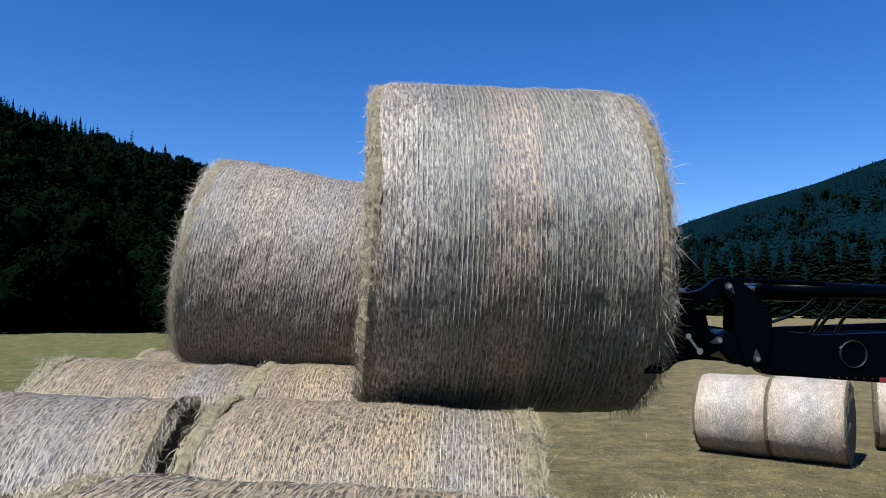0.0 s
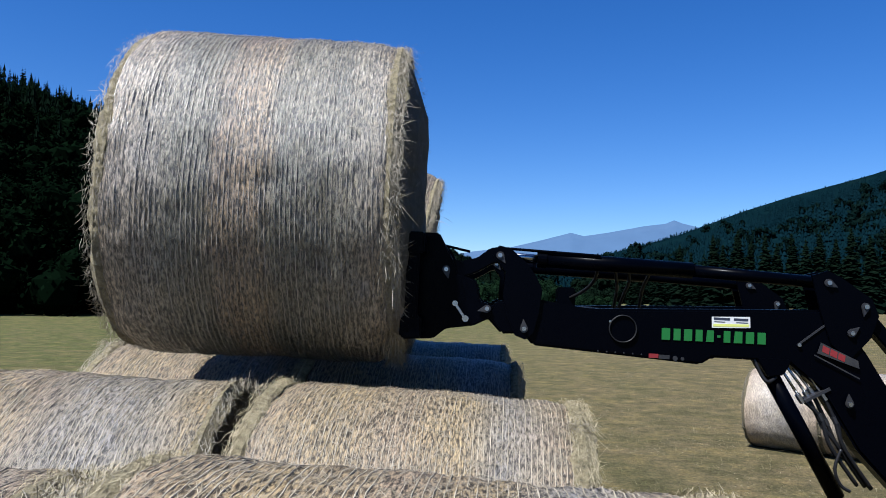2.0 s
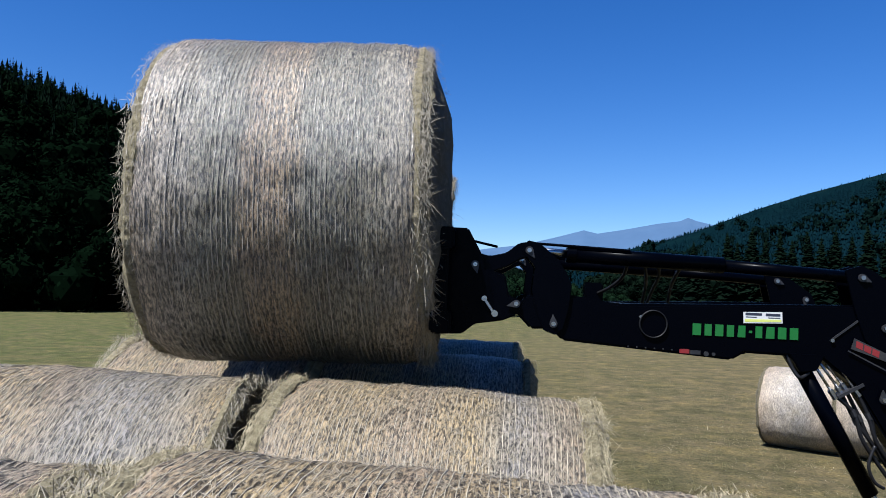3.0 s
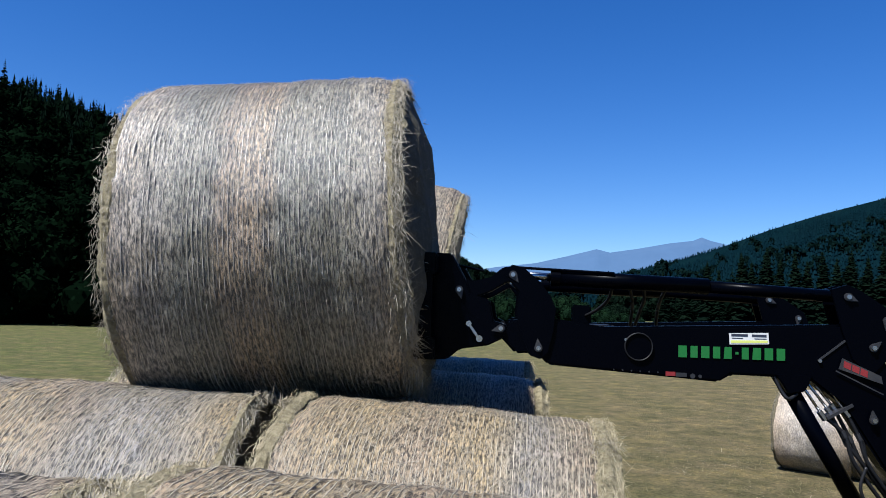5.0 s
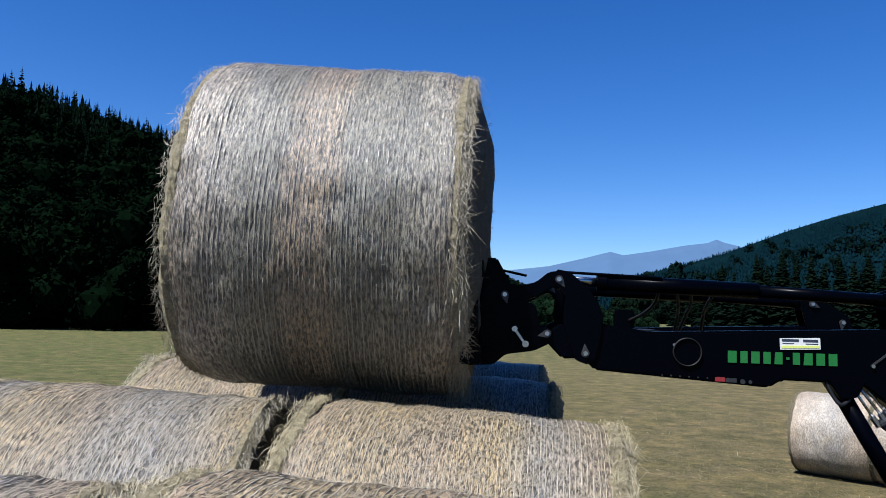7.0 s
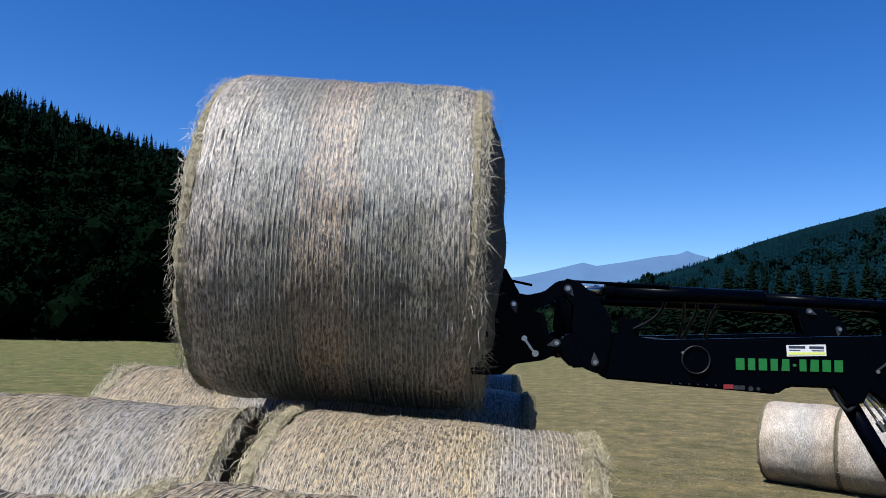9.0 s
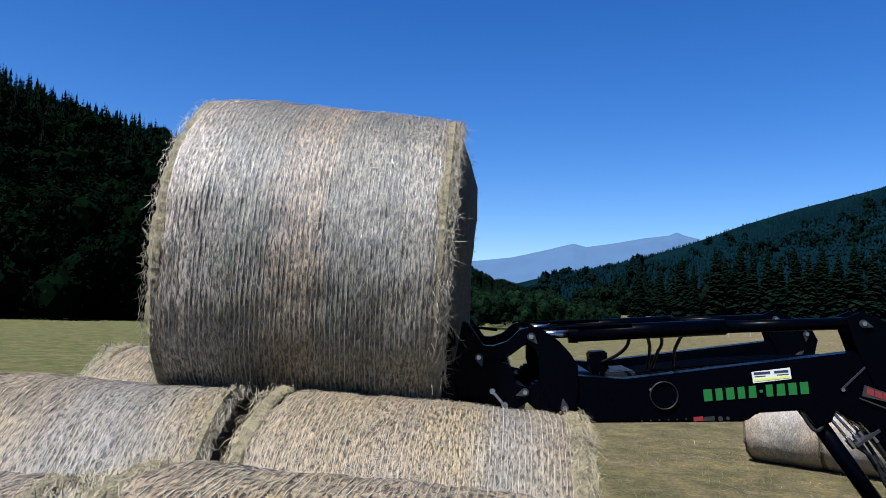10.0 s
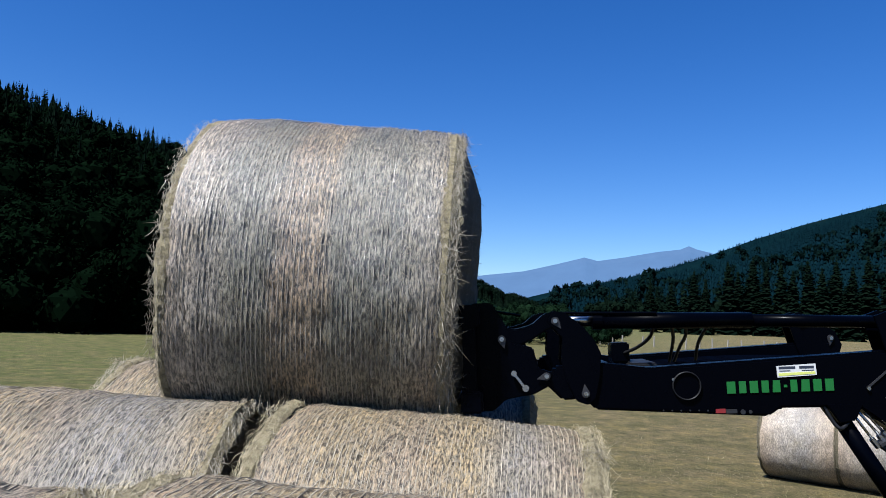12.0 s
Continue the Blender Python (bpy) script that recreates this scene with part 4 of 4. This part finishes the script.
    for x0, x1 in ((0.376, 0.420), (0.466, 0.514)):
        part("print_bar", box(x0, x1, -0.0022, 0.001, 0.047, 0.050, 0), DARK_INK, sticker)
    part("lime_strip", prism([(0.372, 0.039), (0.518, 0.043), (0.519, 0.033), (0.372, 0.028)], -0.0022, 0.001, 0), YELLOW, sticker)
    badge = part("badge", prism([(0.808, -0.018), (0.957, -0.085), (0.963, -0.117), (0.794, -0.062)], -0.0095, -0.0055, 0), GREY, loader, "grey slanted badge with red blocks")
    for k in range(3):
        x0, z0 = 0.815 + k * 0.032, -0.040 - k * 0.0135
        part("badge_mark", prism([(x0, z0 + 0.012), (x0 + 0.027, z0), (x0 + 0.024, z0 - 0.026), (x0 - 0.003, z0 - 0.014)], -0.0105, -0.007, 0), RED, badge)
    part("badge_line", slanted((0.783, -0.070), (0.965, -0.158), 0.005, -0.0085, -0.005), GREY, loader)
    part("weld_ridge", slanted((0.721, -0.029), (0.863, 0.084), 0.007, -0.003, 0.004), GREY, loader)
    part("bolt", tube([(0.722, -0.008, -0.032), (0.722, 0.004, -0.032)], 0.008, 8), STEEL, loader)
    part("bolt", tube([(-0.053, -0.006, 0.028), (-0.053, 0.004, 0.028)], 0.006, 8), STEEL, loader)
    part("mark", box(0.111, 0.15, -0.0015, 0.004, -0.115, -0.098, 0), RED, loader)
    part("mark", box(0.153, 0.196, -0.0015, 0.004, -0.117, -0.101, 0), GREY, loader)
    for k in range(2):
        part("mark", tube([(0.220 + 0.03 * k, -0.0015, -0.113), (0.220 + 0.03 * k, 0.003, -0.113)], 0.010 - 0.003 * k, 14), GREY, loader)
    for k in range(6):
        part("bolt", tube([(-0.10 + 0.036 * k, -0.003, -0.098 - 0.001 * k), (-0.10 + 0.036 * k, 0.004, -0.098 - 0.001 * k)], 0.003, 6), GREY, loader)
    # hoses
    for k, path in enumerate((((0.636, -0.10), (0.734, -0.248), (0.819, -0.324), (0.859, -0.438)), ((0.666, -0.10), (0.768, -0.235), (0.832, -0.358), (0.893, -0.436)), ((0.693, -0.10), (0.791, -0.222), (0.854, -0.346), (0.903, -0.447)),
                              ((0.728, -0.10), (0.826, -0.232), (0.877, -0.333), (0.917, -0.447)), ((0.758, -0.11), (0.842, -0.231), (0.893, -0.332), (0.922, -0.453)))):
        y = 0.015 + 0.012 * (k % 3)
        mid = path[1]
        part("hose", tube([(path[1][0], y, path[1][1])] + [(a, y, b) for a, b in path[2:]] + [(path[3][0] + 0.12, y + 0.02, path[3][1] - 0.16)], 0.0085, 8), RUBBER, loader, "black rubber hydraulic hose", True)
        part("pipe", tube([(path[0][0], y, path[0][1]), (mid[0], y, mid[1])], 0.006, 8), STEEL, loader, "steel hydraulic pipe", True)
        part("hose_fitting", tube([(mid[0] - 0.010, y, mid[1] + 0.012), (mid[0] + 0.014, y, mid[1] - 0.022)], 0.012, 6), STEEL, loader)
        part("hose_fitting", tube([(path[2][0] - 0.006, y, path[2][1] + 0.012), (path[2][0] + 0.006, y, path[2][1] - 0.014)], 0.011, 6), GREY, loader)
    part("hose", tube([(0.903, 0.01, -0.45), (0.879, 0.01, -0.529), (0.901, 0.01, -0.593), (0.94, 0.01, -0.619)], 0.007, 8), RUBBER, loader, "black rubber hydraulic hose", True)
    part("hose", tube([(0.55, 0.02, -0.10), (0.575, 0.01, -0.16), (0.60, 0.0, -0.19), (0.64, 0.02, -0.17)], 0.008, 8), RUBBER, loader, "black rubber hydraulic hose", True)
    part("hose_clamp", slanted((0.75, -0.262), (0.85, -0.205), 0.012, -0.004, 0.05), GREY, loader)
    for path in (((-0.099, 0.26), (-0.099, 0.2), (-0.127, 0.155), (-0.174, 0.12)), ((-0.03, 0.26), (0.002, 0.198), (0.022, 0.15), (0.03, 0.07)), ((0.03, 0.26), (0.055, 0.199), (0.057, 0.15), (0.05, 0.07)), ((0.125, 0.25), (0.123, 0.194), (0.135, 0.15), (0.15, 0.07))):
        part("hose", tube([(a, 0.07 + 0.35 * k / 3, b) for k, (a, b) in enumerate(path)], 0.008, 8), RUBBER, loader, "black rubber hydraulic hose", True)
    return loader


loader = build_loader()

# ---- what moves ----
def motions():
    walk(lifted_bale, [(t, bale_pose(x, y, z, tilt, yaw, roll)) for t, x, y, z, tilt, yaw, roll in (
        (0, 0.282, 3.54, 2.736, 0.354, 4.573, -0.158), (0.5, -0.12, 3.54, 2.836, 1.466, 4.573, -0.539), (1, -0.519, 3.54, 2.893, 2.748, 4.573, -0),
        (1.5, -0.9, 3.54, 2.877, 1.682, 4.573, 1.302), (2, -1.003, 3.54, 2.904, 1.622, 4.573, 3.168), (2.5, -0.924, 3.54, 2.888, 0.808, 4.573, 2.909),
        (4.5, -1.04, 3.506, 2.787, -3.334, 3.303, 0.215), (5, -1.063, 3.506, 2.755, -4.065, 3.303, 0.376), (5.5, -1.045, 3.506, 2.757, -3.767, 3.303, 0),
        (6, -1.021, 3.506, 2.805, -1.437, 3.303, -0.292), (6.5, -0.947, 3.506, 2.859, 2.954, 3.303, -1.06), (7, -0.866, 3.506, 2.843, 1.946, 3.303, -1),
        (9, -0.689, 3.52, 2.831, 1.57, 3, 0), (9.5, -0.687, 3.53, 2.797, 2.417, 3, 2), (9.75, -0.783, 3.58, 2.633, 3.383, 3, 12),
        (10, -0.783, 3.6, 2.629, 3.083, 3, 14), (10.5, -0.783, 3.599, 2.623, 4.493, 2.818, 14.5), (11, -0.79, 3.599, 2.62, 3.741, 2.818, 15),
        (11.5, -0.799, 3.599, 2.619, 2.653, 2.818, 15.52), (12, -0.807, 3.599, 2.618, 1.519, 2.818, 15.897))])
    walk(loader, [(t, pose(x, BOOM_Y, z, 0, -a, 0)) for t, x, z, a in (
        (0, 1.782, 2.27, 0.3), (0.5, 1.395, 2.319, -0.55), (1, 1.001, 2.351, -1.27), (1.5, 0.671, 2.328, -1.16), (2, 0.586, 2.331, -1.32), (2.5, 0.668, 2.342, -1.25), (4.5, 0.561, 2.346, -0.26), (5, 0.544, 2.329, 0.28),
        (5.5, 0.552, 2.331, 0.19), (6, 0.559, 2.333, 0.07), (6.5, 0.596, 2.331, -0.01), (7, 0.681, 2.325, 0.19), (9, 0.832, 2.34, 0.8), (9.5, 0.814, 2.289, 1.23), (10, 0.753, 2.11, 6.8),
        (10.5, 0.758, 2.116, 6.36), (11, 0.766, 2.138, 6.3), (11.5, 0.778, 2.168, 5.0), (12, 0.792, 2.213, 4.24))])


motions()
